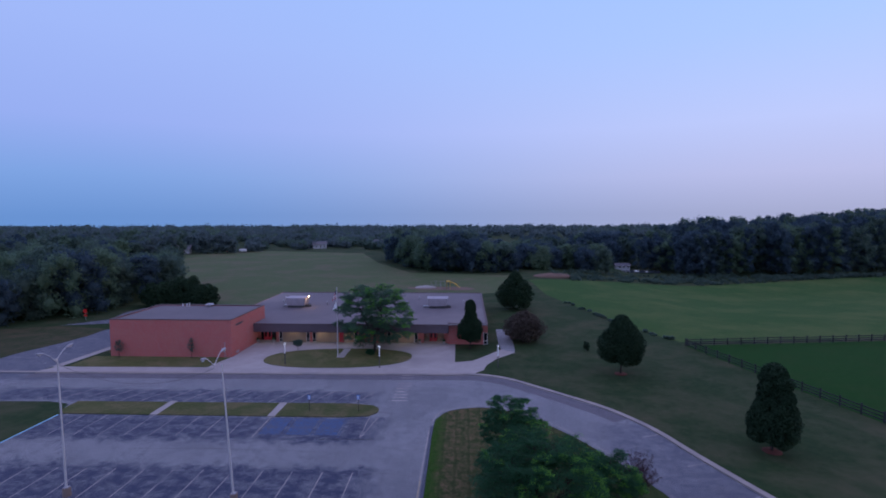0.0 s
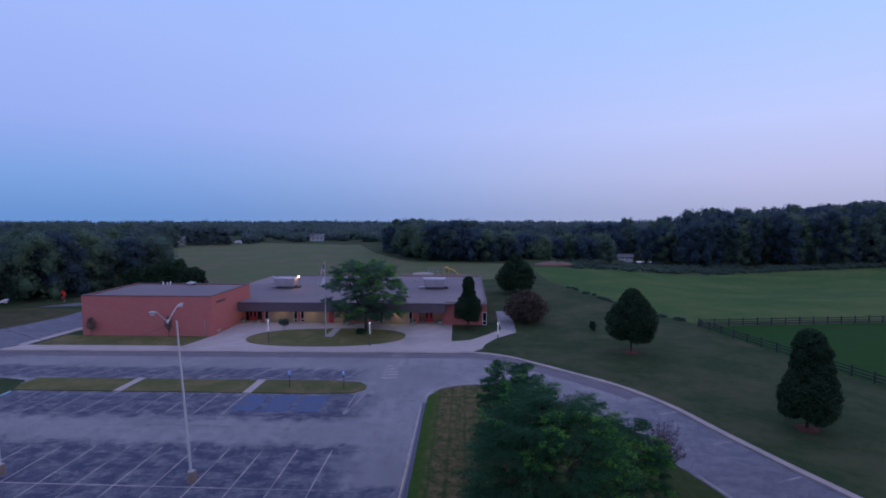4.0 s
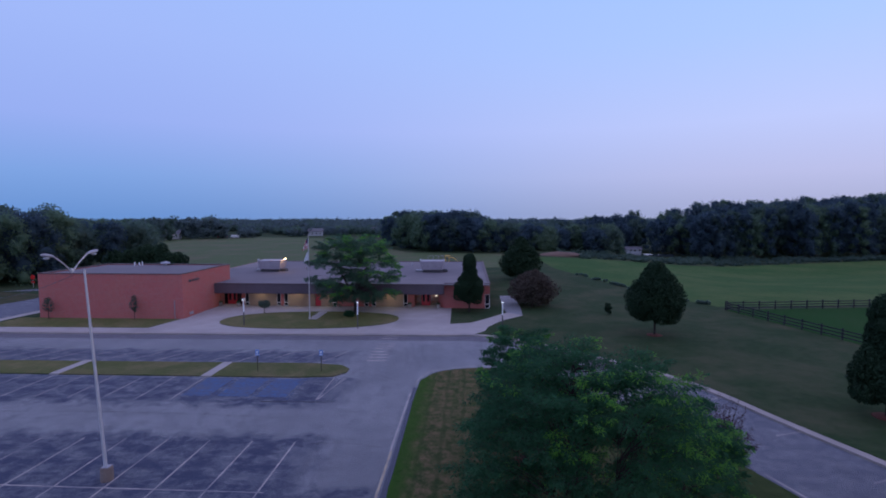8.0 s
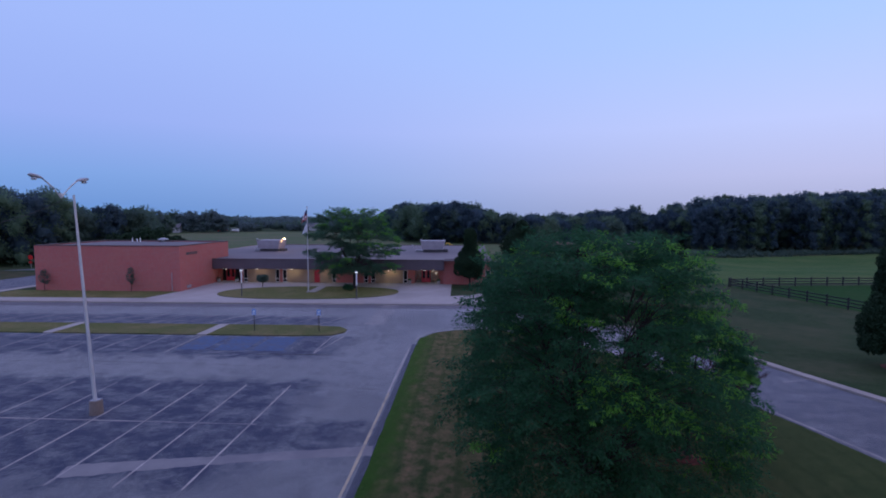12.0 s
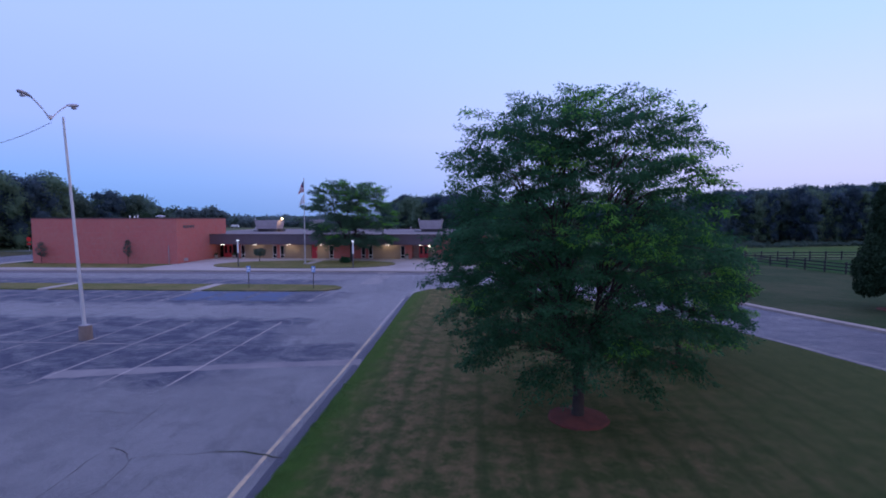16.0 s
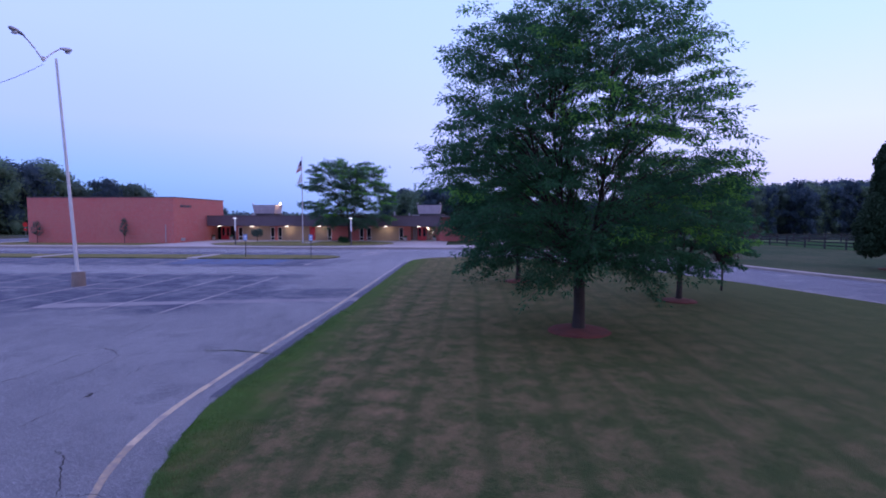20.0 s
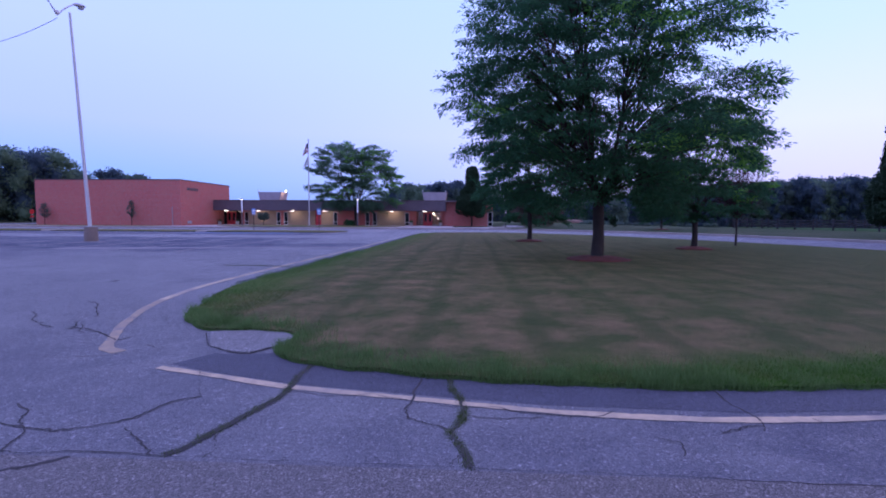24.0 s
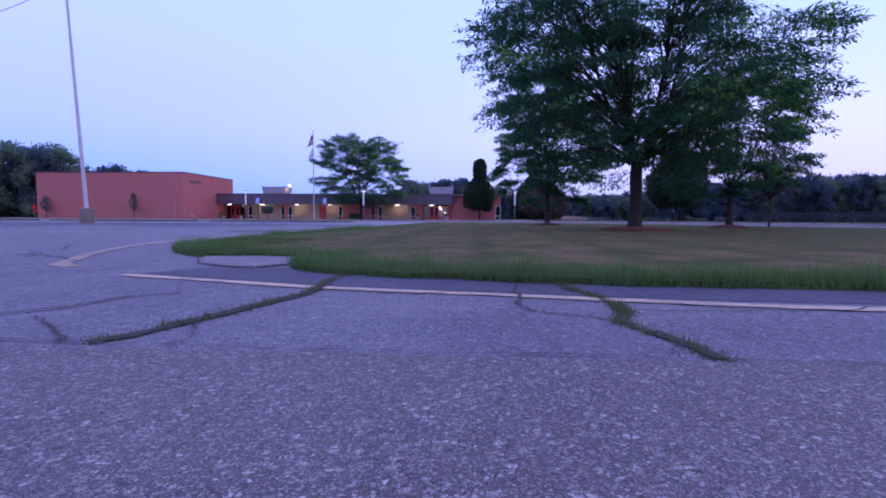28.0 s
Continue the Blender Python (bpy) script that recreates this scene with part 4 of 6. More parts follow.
add_cyl(bm, 0, 0, H + 0.42, H + 0.56, 0.66, 0.25, 20)
fan = part("roof_fan", bm, METAL_G, gym, "mushroom-shaped roof fan")
fan.location = (-46.2 - GX, 94.2 - GY, 0)
for x, h in ((-51.4, 0.5), (-50.6, 0.42), (-50.1, 0.55)):
    part("roof_pipe", cyl(x - GX, 94.3 - GY, H - 0.1, H + h, 0.09, None, 8), WHITE, gym, "white roof pipe")

# ---- school building ----
SX, SY = -18.0, 105.0
school = thing("school_building", SX, SY, 0, "low red brick school with dark fascia and lit entrances", "building")


def sbox(x0, x1, y0, y1, z0, z1, bevel=0.0):
    return box(x0 - SX, x1 - SX, y0 - SY, y1 - SY, z0, z1, bevel)


FW, T = 92.0, 0.3
HS = 3.82
WINDOWS = [(-32.08, -31.42), (-27.0, -26.34), (-25.86, -25.2), (-18.1, -17.44), (-13.14, -12.48), (-12.02, -11.36), (-7.06, -6.4)]
DOORS = [(-20.92, -19.98)]
gaps = sorted(WINDOWS + DOORS + [(-35.9, -32.6), (-5.35, -1.6)])
edge = -36.04
for a, b in gaps + [(-0.9, -0.9)]:
    if a > edge + 0.02:
        # sections nearest the canopy lamps carry the painted lamp wash
        part("wall", sbox(edge, a, FW, FW + T, 0.1, 2.38), LAMPLIT_BRICK if round((edge + a) / 2) in (-29, -23, -19, -9) else BRICK, school)
    edge = b
for a, b in WINDOWS + DOORS:
    part("lintel", sbox(a, b, FW, FW + T, 2.12, 2.38), BRICK, school)


def window(x0, x1, y, z0, z1, split):
    """A tall narrow window: pale frame, one long and one short dark pane."""
    bm = bmesh.new()
    for q in ((x0, x0 + 0.06, z0, z1), (x1 - 0.06, x1, z0, z1), (x0 + 0.06, x1 - 0.06, z0, z0 + 0.07), (x0 + 0.06, x1 - 0.06, z1 - 0.07, z1), (x0 + 0.06, x1 - 0.06, split, split + 0.09)):
        add_box(bm, q[0] - SX, q[1] - SX, y - SY, y + 0.1 - SY, q[2], q[3])
    w = part("window", bm, FRAME_W, school, "narrow window in a pale frame")
    part("pane", sbox(x0 + 0.06, x1 - 0.06, y + 0.04, y + 0.06, z0 + 0.07, split), GLASS, w)
    part("pane", sbox(x0 + 0.06, x1 - 0.06, y + 0.04, y + 0.06, split + 0.09, z1 - 0.07), GLASS, w)


for a, b in WINDOWS:
    window(a, b, FW + 0.05, 0.12, 2.12, 0.58)


def red_door(x0, x1, y, z1=2.15, glazed=True):
    bm = bmesh.new()
    add_box(bm, x0 - SX, x1 - SX, y - SY, y + 0.06 - SY, 0.1, z1, 0.008)
    d = part("door", bm, DOOR_RED, school, "red painted door")
    if glazed:
        part("door_glass", sbox(x0 + 0.16, x1 - 0.16, y - 0.012, y, 0.75, z1 - 0.2), GLASS, d)
    part("door_handle", sbox(x1 - 0.14, x1 - 0.10, y - 0.07, y - 0.013, 0.85, 1.25, 0.01), METAL_G, d)


red_door(-20.88, -20.02, FW + 0.1, 2.1, False)
# recessed entrances
for x0, x1, leafs, side in ((-35.9, -32.6, (-35.35, -34.62, -33.88), 0), (-5.35, -1.6, (-4.35, -3.65, -2.95), 1)):
    back = FW + 1.1
    part("wall", sbox(x0 - 0.2, x0, FW + T, back + 0.2, 0.1, 2.38), BRICK, school)
    part("wall", sbox(x1, x1 + 0.2, FW + T, back + 0.2, 0.1, 2.38), BRICK, school)
    rear = back + (2.4 if side else 0.1)
    part("wall", sbox(x0, x1, rear, rear + 0.2, 0.1, 2.38), plain("warm_lobby_wall", (0.5, 0.3, 0.2), 0.8), school)
    if side:
        for q in (x0 - 0.2, x1):
            part("wall", sbox(q, q + 0.2, back + 0.2, rear + 0.2, 0.1, 2.38), BRICK, school)
        part("lobby_floor", sbox(x0, x1, back + 0.09, rear, 0.08, 0.14), CONCRETE, school)
        part("lobby_ceiling", sbox(x0, x1, back + 0.09, rear, 2.381, 2.44), SOFFIT, school)
        for q, h in ((-3.3, 1.72), (-2.7, 1.72), (-2.25, 1.28)):
            part("lobby_lamp", sbox(q - 0.13, q + 0.13, rear - 0.06, rear - 0.002, h - 0.045, h + 0.045, 0.01), LAMP_WARM, school, "glowing lobby wall lamp")
        lamp("lobby_light", -2.9, back + 1.4, 2.0, 6, (1.0, 0.86, 0.62), 0.15)
    bm = bmesh.new()
    for x in (x0, leafs[0] - 0.05, leafs[2], x1 - 0.06):
        add_box(bm, x - SX, x + 0.05 - SX, back - 0.05 - SY, back + 0.08 - SY, 0.1, 2.38)
    add_box(bm, x0 + 0.05 - SX, x1 - 0.06 - SX, back - 0.045 - SY, back + 0.075 - SY, 2.2, 2.378)
    part("door_frame", bm, FRAME_D, school, "dark bronze entrance frame")
    part("side_light", sbox(x0 + 0.05, leafs[0] - 0.06, back, back + 0.02, 0.12, 2.2), CLEAR_GLASS if side else GLASS, school)
    part("side_light", sbox(leafs[2] + 0.055, x1 - 0.07, back, back + 0.02, 0.12, 2.2), CLEAR_GLASS if side else GLASS, school)
    red_door(leafs[0] + 0.01, leafs[1] - 0.01, back - 0.02)
    red_door(leafs[1] + 0.01, leafs[2] - 0.01, back - 0.02)
    part("step", sbox(x0, x1, FW - 0.25, back, 0.08, 0.145, 0.01), CONCRETE, school, "low concrete doorstep")
# wing with full-height brick, side and back walls
part("wall", sbox(-0.9, 5.45, 91.2, 91.5, 0.1, HS), BRICK, school)
part("wall", sbox(5.45, 6.2, 91.2, 91.5, 2.25, HS), BRICK, school)
window(5.47, 6.18, 91.24, 0.1, 2.25, 0.7)
part("wall", sbox(-0.9, -0.6, 91.5, 92.3, 0.1, HS), BRICK, school)
part("wall", sbox(5.9, 6.2, 92.1, 126, 0.1, HS), BRICK, school)
part("wall", sbox(5.9, 6.2, 91.5, 92.1, 2.25, HS), BRICK, school)
part("wall", sbox(-44, 5.9, 125.7, 126, 0.1, HS), BRICK, school)
part("wall", sbox(-44, -43.7, 95.35, 125.7, 0.1, HS), BRICK, school)
part("wall", sbox(-43.7, -36.0, 95.35, 95.6, 0.1, HS), BRICK, school)
part("roof", sbox(-36.0, 6.15, 90.3, 125.95, HS - 0.12, HS), ROOFING, school, "weathered grey flat roof with pale stains")
part("roof", sbox(-43.95, -36.0, 95.62, 125.95, HS - 0.12, HS - 0.003), ROOFING, school)
part("soffit", sbox(-36.0, -0.95, 90.35, 92.0, 2.38, 2.43), SOFFIT, school, "pale soffit under the canopy")
part("fascia", sbox(-36.04, -0.9, 90.18, 90.34, 2.3, HS + 0.05, 0.02), FASCIA, school, "deep dark brown metal fascia")
part("fascia_end", sbox(-0.9, -0.74, 90.18, 91.2, 2.3, HS + 0.05, 0.02), FASCIA, school)
for q in ((-0.74, 6.25, 91.12, 91.55), (5.85, 6.25, 91.55, 126.05), (-44.05, 5.85, 125.65, 126.05)):
    part("coping", sbox(*q, HS, HS + 0.1, 0.012), COPING, school, "dark metal coping")
for k in range(11):
    x = -34.4 + 3.1 * k
    part("fascia_seam", sbox(x, x + 0.03, 90.165, 90.18, 2.34, HS), FASCIA, school)
part("gutter", sbox(-36.0, -0.9, 90.1, 90.176, HS - 0.03, HS + 0.07, 0.01), COPING, school)

# lamps under the canopy
for x, watts in ((-34.3, 9), (-29.3, 18), (-24.0, 26), (-19.0, 24), (-8.9, 28), (-3.9, 8)):
    c = part("canopy_lamp", sbox(x - 0.3, x + 0.3, 90.62, 90.86, 2.30, 2.379, 0.015), FRAME_D, school, "flat lamp under the canopy")
    part("lamp_glass", sbox(x - 0.26, x + 0.26, 90.60, 90.84, 2.235, 2.298, 0.012), LAMP_WARM, c, "glowing warm lens")
    lamp("canopy_light", x, 91.05, 2.16, watts * 0.6, (1.0, 0.93, 0.74), 0.1)

# rooftop plant
CASING = mottled("painted_sheet_metal", (0.42, 0.37, 0.40), (0.34, 0.30, 0.33), 0.8, 9, 0.6, 0.1, 0.1, 0.004)
for cx, cy, name in ((-33.6, 107.0, "west"), (-3.6, 107.0, "east")):
    unit = thing("rooftop_unit", cx, cy, HS, "boxy grey rooftop ventilation unit with dark base", "rooftop unit", "rooftop units")
    bm = box(-2.15, 2.15, -1.65, 1.65, 0.5, 2.0, 0.02)
    for w in bm.verts:
        if w.co.z < 1.0:
            w.co.x *= 0.86
    part("casing", bm, CASING, unit, "pale lilac-grey sheet metal casing")
    part("base", box(-1.7, 1.7, -1.35, 1.35, 0.0, 0.5), METAL_D, unit, "dark open base frame")
    part("lip", box(-2.2, 2.2, -1.7, 1.7, 2.0, 2.06, 0.01), CASING, unit)
    for k in range(5):
        part("louvre", box(-1.9 + 0.78 * k, -1.25 + 0.78 * k, -1.69, -1.652, 1.0, 1.3, 0.01), CASING, unit)
    part("duct", box(1.55, 2.7, -0.6, 0.6, 0.0, 0.5, 0.03), METAL_D, unit)
    part("duct", box(-3.1, -1.55, -0.4, 0.5, 0.0, 0.34, 0.03), METAL_G, unit)
    for s in (-2.05, 2.05):
        part("bracket", cyl(s, -1.5, 2.0, 2.3, 0.03, None, 6), METAL_D, unit)
        hot = name == "west" and s > 0
        if hot:
            continue
        bm = box(s - 0.12, s + 0.12, -1.66, -1.42, 2.2, 2.38, 0.03)
        h = part("floodlight", bm, WHITE, unit)
        part("lens", box(s - 0.1, s + 0.1, -1.69, -1.662, 2.22, 2.36), LENS_OFF, h)
bm = bmesh.new()
bmesh.ops.create_icosphere(bm, subdivisions=2, radius=0.11)
bulb = part("flood_lamp", bm, LAMP_FLOOD)
bulb.location = (-31.0, 106.4, 6.12)
tagged(bulb, "bright orange flood lamp glowing on the roof unit", "lamp")
lamp("roof_light", -31.0, 106.0, 6.15, 70, (1.0, 0.62, 0.28), 0.15)
for x, y, h in ((-38.6, 112, 0.5), (-27.8, 109, 0.6), (-24.0, 117, 0.4), (-10.4, 109.5, 0.8), (-8.4, 116, 0.6), (1.8, 112, 0.5)):
    t = thing("roof_vent", x, y, HS, "small grey roof vent pipe with cap", "vent", "roof vents")
    part("pipe", cyl(0, 0, 0, h, 0.13, None, 10), METAL_G, t)
    part("cap", cyl(0, 0, h, h + 0.12, 0.22, 0.1, 10), METAL_G, t)

# ---- planters beside the doors ----
for x, y in ((-36.0 + 0.3, 91.4), (-32.9, 91.4), (-6.0, 91.3), (-1.6, 91.3)):
    p = thing("planter", x, y, G + 0.02, "round stone planter with a small shrub by the door", "planter", "planters")
    part("pot", cyl(0, 0, 0, 0.5, 0.22, 0.3, 14), TERRA, p)
    r_ = np.random.default_rng(int(x * 10) % 97)
    v, f = blob_leaves(r_, (0, 0, 0.62), (0.26, 0.26, 0.2), 160, 0.09)
    raw_mesh("shrub", v, f, LEAF_LOCUST, p)

# ---- flagpole ----
fp = thing("flagpole", -18.6, 82.3, G + 0.08, "white flagpole with two limp flags at the top", "flagpole")
part("base", cyl(0, 0, 0, 0.12, 0.25, 0.2, 16), CONCRETE, fp)
part("pole", cyl(0, 0, 0.12, 11.3, 0.085, 0.045, 12), POLE_W, fp)
bm = bmesh.new()
bmesh.ops.create_uvsphere(bm, u_segments=12, v_segments=8, radius=0.09)
ball = part("finial", bm, POLE_W, fp)
ball.location = (0, 0, 11.38)


def cloth(x0, z0, w, h, mats, name, lab):
    """A limp flag: hanging folds that gather near the pole."""
    bm = bmesh.new()
    nx, nz = 14, 18
    grid = []
    for i in range(nx + 1):
        col = []
        for k in range(nz + 1):
            u, t = i / nx, k / nz
            sag = u ** 1.3 * h * 0.45
            col.append(bm.verts.new((x0 - 0.05 - w * 0.32 * u * (0.55 + 0.45 * t), 0.10 * math.sin(9 * u + 2 * t) * u, z0 - sag - h * t * (1 - 0.15 * u))))
        grid.append(col)
    for i in range(nx):
        for k in range(nz):
            fc = bm.faces.new((grid[i][k], grid[i + 1][k], grid[i + 1][k + 1], grid[i][k + 1]))
            if len(mats) > 1:
                fc.material_index = 2 if i < 6 and k < 9 else (k * 13 // 18) % 2
    bmesh.ops.solidify(bm, geom=bm.faces[:], thickness=0.012)
    part(name, bm, mats, fp, lab)


cloth(0, 11.0, 2.3, 1.35, [FLAG_R, FLAG_W, FLAG_B], "flag", "striped red, white and blue flag hanging limp")
cloth(0, 9.2, 2.0, 1.15, [FLAG_W], "flag", "plain white flag hanging limp")

# ---- path lamps, signs ----
for x, y in ((-25.8, 78.1), (-10.8, 77.0), (7.2, 77.8)):
    p = thing("path_lamp", x, y, G + 0.05, "slim lamp post with a pale upper shaft and small head", "lamp post", "path lamps")
    part("post", cyl(0, 0, 0, 1.75, 0.075, 0.07, 10), METAL_D, p, "darker lower shaft")
    part("shaft", cyl(0, 0, 1.75, 3.35, 0.085, 0.08, 12), WHITE, p, "pale upper shaft")
    part("head", box(-0.16, 0.16, -0.24, 0.16, 3.36, 3.5, 0.03), METAL_G, p)
    part("lens", box(-0.13, 0.13, -0.22, 0.12, 3.31, 3.358), LAMP_WHITE, p, "glowing white lens")
for x, y in ((-16.26, 60.35), (-10.42, 60.55)):
    p = thing("parking_sign", x, y, 0.08, "blue accessible parking sign on a dark post", "sign", "parking signs")
    part("post", box(-0.03, 0.03, -0.02, 0.02, 0, 1.98), FRAME_D, p)
    face = part("sign_face", box(-0.17, 0.17, -0.045, -0.022, 1.45, 1.98, 0.015), BLUE_SIGN, p)
    bm = cyl(0, 0, -0.003, 0.003, 0.10, None, 16)
    bmesh.ops.rotate(bm, verts=bm.verts, cent=(0, 0, 0), matrix=Matrix.Rotation(radians(90), 3, "X"))
    sy = part("symbol", bm, WHITE, face, "white round symbol")
    sy.location = (0, -0.05, 1.78)
    part("symbol", box(-0.14, 0.14, -0.052, -0.046, 1.52, 1.58), WHITE, face)

stop = thing("stop_sign", -82.6, 109.0, G, "red octagonal road sign on a steel post", "sign")
part("post", box(-0.04, 0.04, -0.03, 0.03, 0, 2.5), METAL_G, stop)
bm = cyl(0, 0, -0.02, 0.02, 0.5, None, 8)
bmesh.ops.rotate(bm, verts=bm.verts, cent=(0, 0, 0), matrix=Matrix.Rotation(radians(90), 3, "X") @ Matrix.Rotation(radians(22.5), 3, "Z"))
bmesh.ops.translate(bm, verts=bm.verts, vec=(0, -0.06, 2.05))
part("sign_face", bm, RED_SIGN, stop)
part("plate", box(-0.35, 0.35, -0.08, -0.04, 0.9, 1.3), RED_SIGN, stop)


# ---- parking lot lamps ----
def lot_lamp(x, y, lean_x, lean_y, height):
    p = thing("street_lamp", x, y, 0, "tall pale steel lamp with two cobra heads on a concrete plinth", "lamp post", "lot lamps")
    bm = cyl(0, 0, -0.1, 0.74, 0.32, 0.30, 20)
    bmesh.ops.bevel(bm, geom=[e for e in bm.edges if all(v.co.z > 0.7 for v in e.verts)], offset=0.03, segments=2, affect="EDGES")
    part("plinth", bm, PLINTH, p, "stained concrete plinth")
    pole = part("pole", cyl(0, 0, 0.74, height, 0.092, 0.052, 14), POLE_W, p)
    part("base_plate", box(-0.2, 0.2, -0.2, 0.2, 0.74, 0.775, 0.01), METAL_G, p)
    pole.matrix_basis = Matrix(((1, 0, lean_x, 0), (0, 1, lean_y, 0), (0, 0, 1, 0), (0, 0, 0, 1)))
    tx, ty = lean_x * height, lean_y * height
    part("cap", cyl(tx, ty, height - 0.05, height + 0.12, 0.1, 0.06, 10), POLE_W, p)
    for s in (-1, 1):
        d = Vector((0.08 * s, 0.997 * s))
        path = bez((tx, ty, height - 0.12), (tx + 0.38 * d.x, ty + 0.38 * d.y, height + 0.40), (tx + 0.95 * d.x, ty + 0.95 * d.y, height + 0.78), 10)
        v, f = tubes([[(q, 0.034) for q in path]], 8)
        arm = raw_mesh("arm", v, f, POLE_W, p)
        # a drop-shaped luminaire
        bm = bmesh.new()
        bmesh.ops.create_uvsphere(bm, u_segments=16, v_segments=10, radius=1)
        for w in bm.verts:
            t = (w.co.x + 1) / 2
            w.co = Vector((w.co.x * 0.40, w.co.y * 0.17 * (0.55 + 0.6 * t), w.co.z * (0.11 if w.co.z > 0 else 0.14 * t)))
        ang = math.atan2(d.y, d.x)
        bmesh.ops.rotate(bm, verts=bm.verts, cent=(0, 0, 0), matrix=Matrix.Rotation(radians(-14), 3, "Y"))
        bmesh.ops.rotate(bm, verts=bm.verts, cent=(0, 0, 0), matrix=Matrix.Rotation(ang, 3, "Z"))
        end = path[-1] + Vector((d.x * 0.34, d.y * 0.34, 0.09))
        bmesh.ops.translate(bm, verts=bm.verts, vec=end)
        head = part("luminaire", bm, METAL_G, arm, "grey cobra-head luminaire")
        bm = bmesh.new()
        bmesh.ops.create_uvsphere(bm, u_segments=12, v_segments=8, radius=0.12)
        bmesh.ops.scale(bm, verts=bm.verts, vec=(1.2, 1.0, 0.6))
        bmesh.ops.translate(bm, verts=bm.verts, vec=end + Vector((d.x * 0.12, d.y * 0.12, -0.1)))
        lens = part("lens", bm, LENS_OFF, arm)
    return p


lot_lamp(-16.60, 41.95, -0.097, -0.0235, 11.45)
lot_lamp(-31.0, 42.23, -0.024, 0.0, 11.55)
sag = [(Vector((-17.7, 41.68, 11.2)).lerp(Vector((-31.27, 42.23, 11.3)), k / 24) - Vector((0, 0, 1.5 * 4 * (k / 24) * (1 - k / 24)))) for k in range(25)]
v, f = tubes([[(q, 0.014) for q in sag]], 5)
tagged(raw_mesh("cable", v, f, METAL_D), "thin dark cable slung between the lot lamps", "cable")


# ---- fences ----
def fence(a, b, spacing, label):
    a, b = Vector(a), Vector(b)
    n = int((b - a).length / spacing)
    ang = math.degrees(math.atan2(b.y - a.y, b.x - a.x))
    fe = thing("fence", a.x, a.y, G, label, "fence", "paddock fences", rz=ang)
    post = box(-0.075, 0.075, -0.075, 0.075, -0.1, 1.38, 0.015)
    first = part("post", post, WOOD_DARK, fe)
    step = (b - a).length / n
    rail = None
    for k in range(n + 1):
        if k:
            o = new("post", first.data)
            o.parent = fe
            o.location = (k * step, 0, 0)
        if k < n:
            for z in (0.38, 0.75, 1.12):
                if rail is None:
                    rail = part("rail", box(0.03, step - 0.03, -0.11, -0.077, -0.07, 0.07), WOOD_DARK, fe)
                    rail.location = (0, 0, z)
                else:
                    o = new("rail", rail.data)
                    o.parent = fe
                    o.location = (k * step, 0, z + 0.02 * math.sin(7.1 * k + 3 * z))


fence((41.0, 91.3), (50.4, 52.0), 2.45, "dark wooden three-rail paddock fence")
fence((41.3, 91.4), (150, 104.5), 2.45, "dark wooden three-rail fence along the field")


# ---- markings on the asphalt ----
lot = bpy.data.objects["road"]


def line_part(name, pts, width, mat, z=0.004, parent=None):
    return part(name, ribbon(pts, width, z - 0.003, z), mat, parent or lot)


P = 2.765
SLANT = 1.95
for k in range(14):
    x = -7.95 - P * k
    line_part("parking_line", [(x, 46.8 - 0.012 * k), (x + 0.02, 41.1), (x + 0.04, 35.2)], 0.09, PAINT_W)
line_part("parking_line", [(-7.6, 41.15), (-25, 41.2), (-45, 41.25)], 0.09, PAINT_W)
for k in range(9):
    x = -20.3 - 2.78 * k
    line_part("parking_line", [(x, 58.75), (x + 0.05, 53.4)], 0.09, PAINT_W)
for k in range(16):
    x = -11.6 - 2.72 * k
    line_part("parking_line", [(x, 63.15), (x + SLANT, 67.3)], 0.09, PAINT_W)
line_part("parking_line", [(-7.8, 59.1), (-8.75, 53.9)], 0.09, PAINT_W)
line_part("parking_line", [(-8.8, 59.1), (-8.85, 53.9)], 0.09, PAINT_W)
for x0, x1 in ((-19.9, -17.6), (-17.0, -14.4), (-13.9, -11.4)):
    line_part("blue_bay", [((x0 + x1) / 2, 58.5), ((x0 + x1) / 2, 54.3)], x1 - x0, PAINT_B, 0.003)
for x in (-17.3, -14.15, -11.2):
    line_part("parking_line", [(x, 58.7), (x + 0.05, 53.6)], 0.10, PAINT_B, 0.005)
for k, y in enumerate((64.3, 65.4, 66.4, 67.5, 68.6, 69.6, 70.6, 72.9, 74.0)):
    z = 0.004 if y < 71 else 0.009
    line_part("crosswalk_stripe", [(-7.03, y - 0.02), (-5.13, y + 0.02)], 0.33 if y < 71 else 0.3, PAINT_W, z)
for a, b in (((8.3, 69.5), (10.0, 71.3)), ((13.2, 65.0), (15.1, 66.8)), ((17.8, 60.0), (19.9, 61.9)), ((20.8, 55.1), (23.2, 56.0)), ((22.9, 49.2), (25.0, 49.9)), ((24.6, 43.6), (26.6, 44.4))):
    line_part("bay_dash", [a, b], 0.11, PAINT_W)
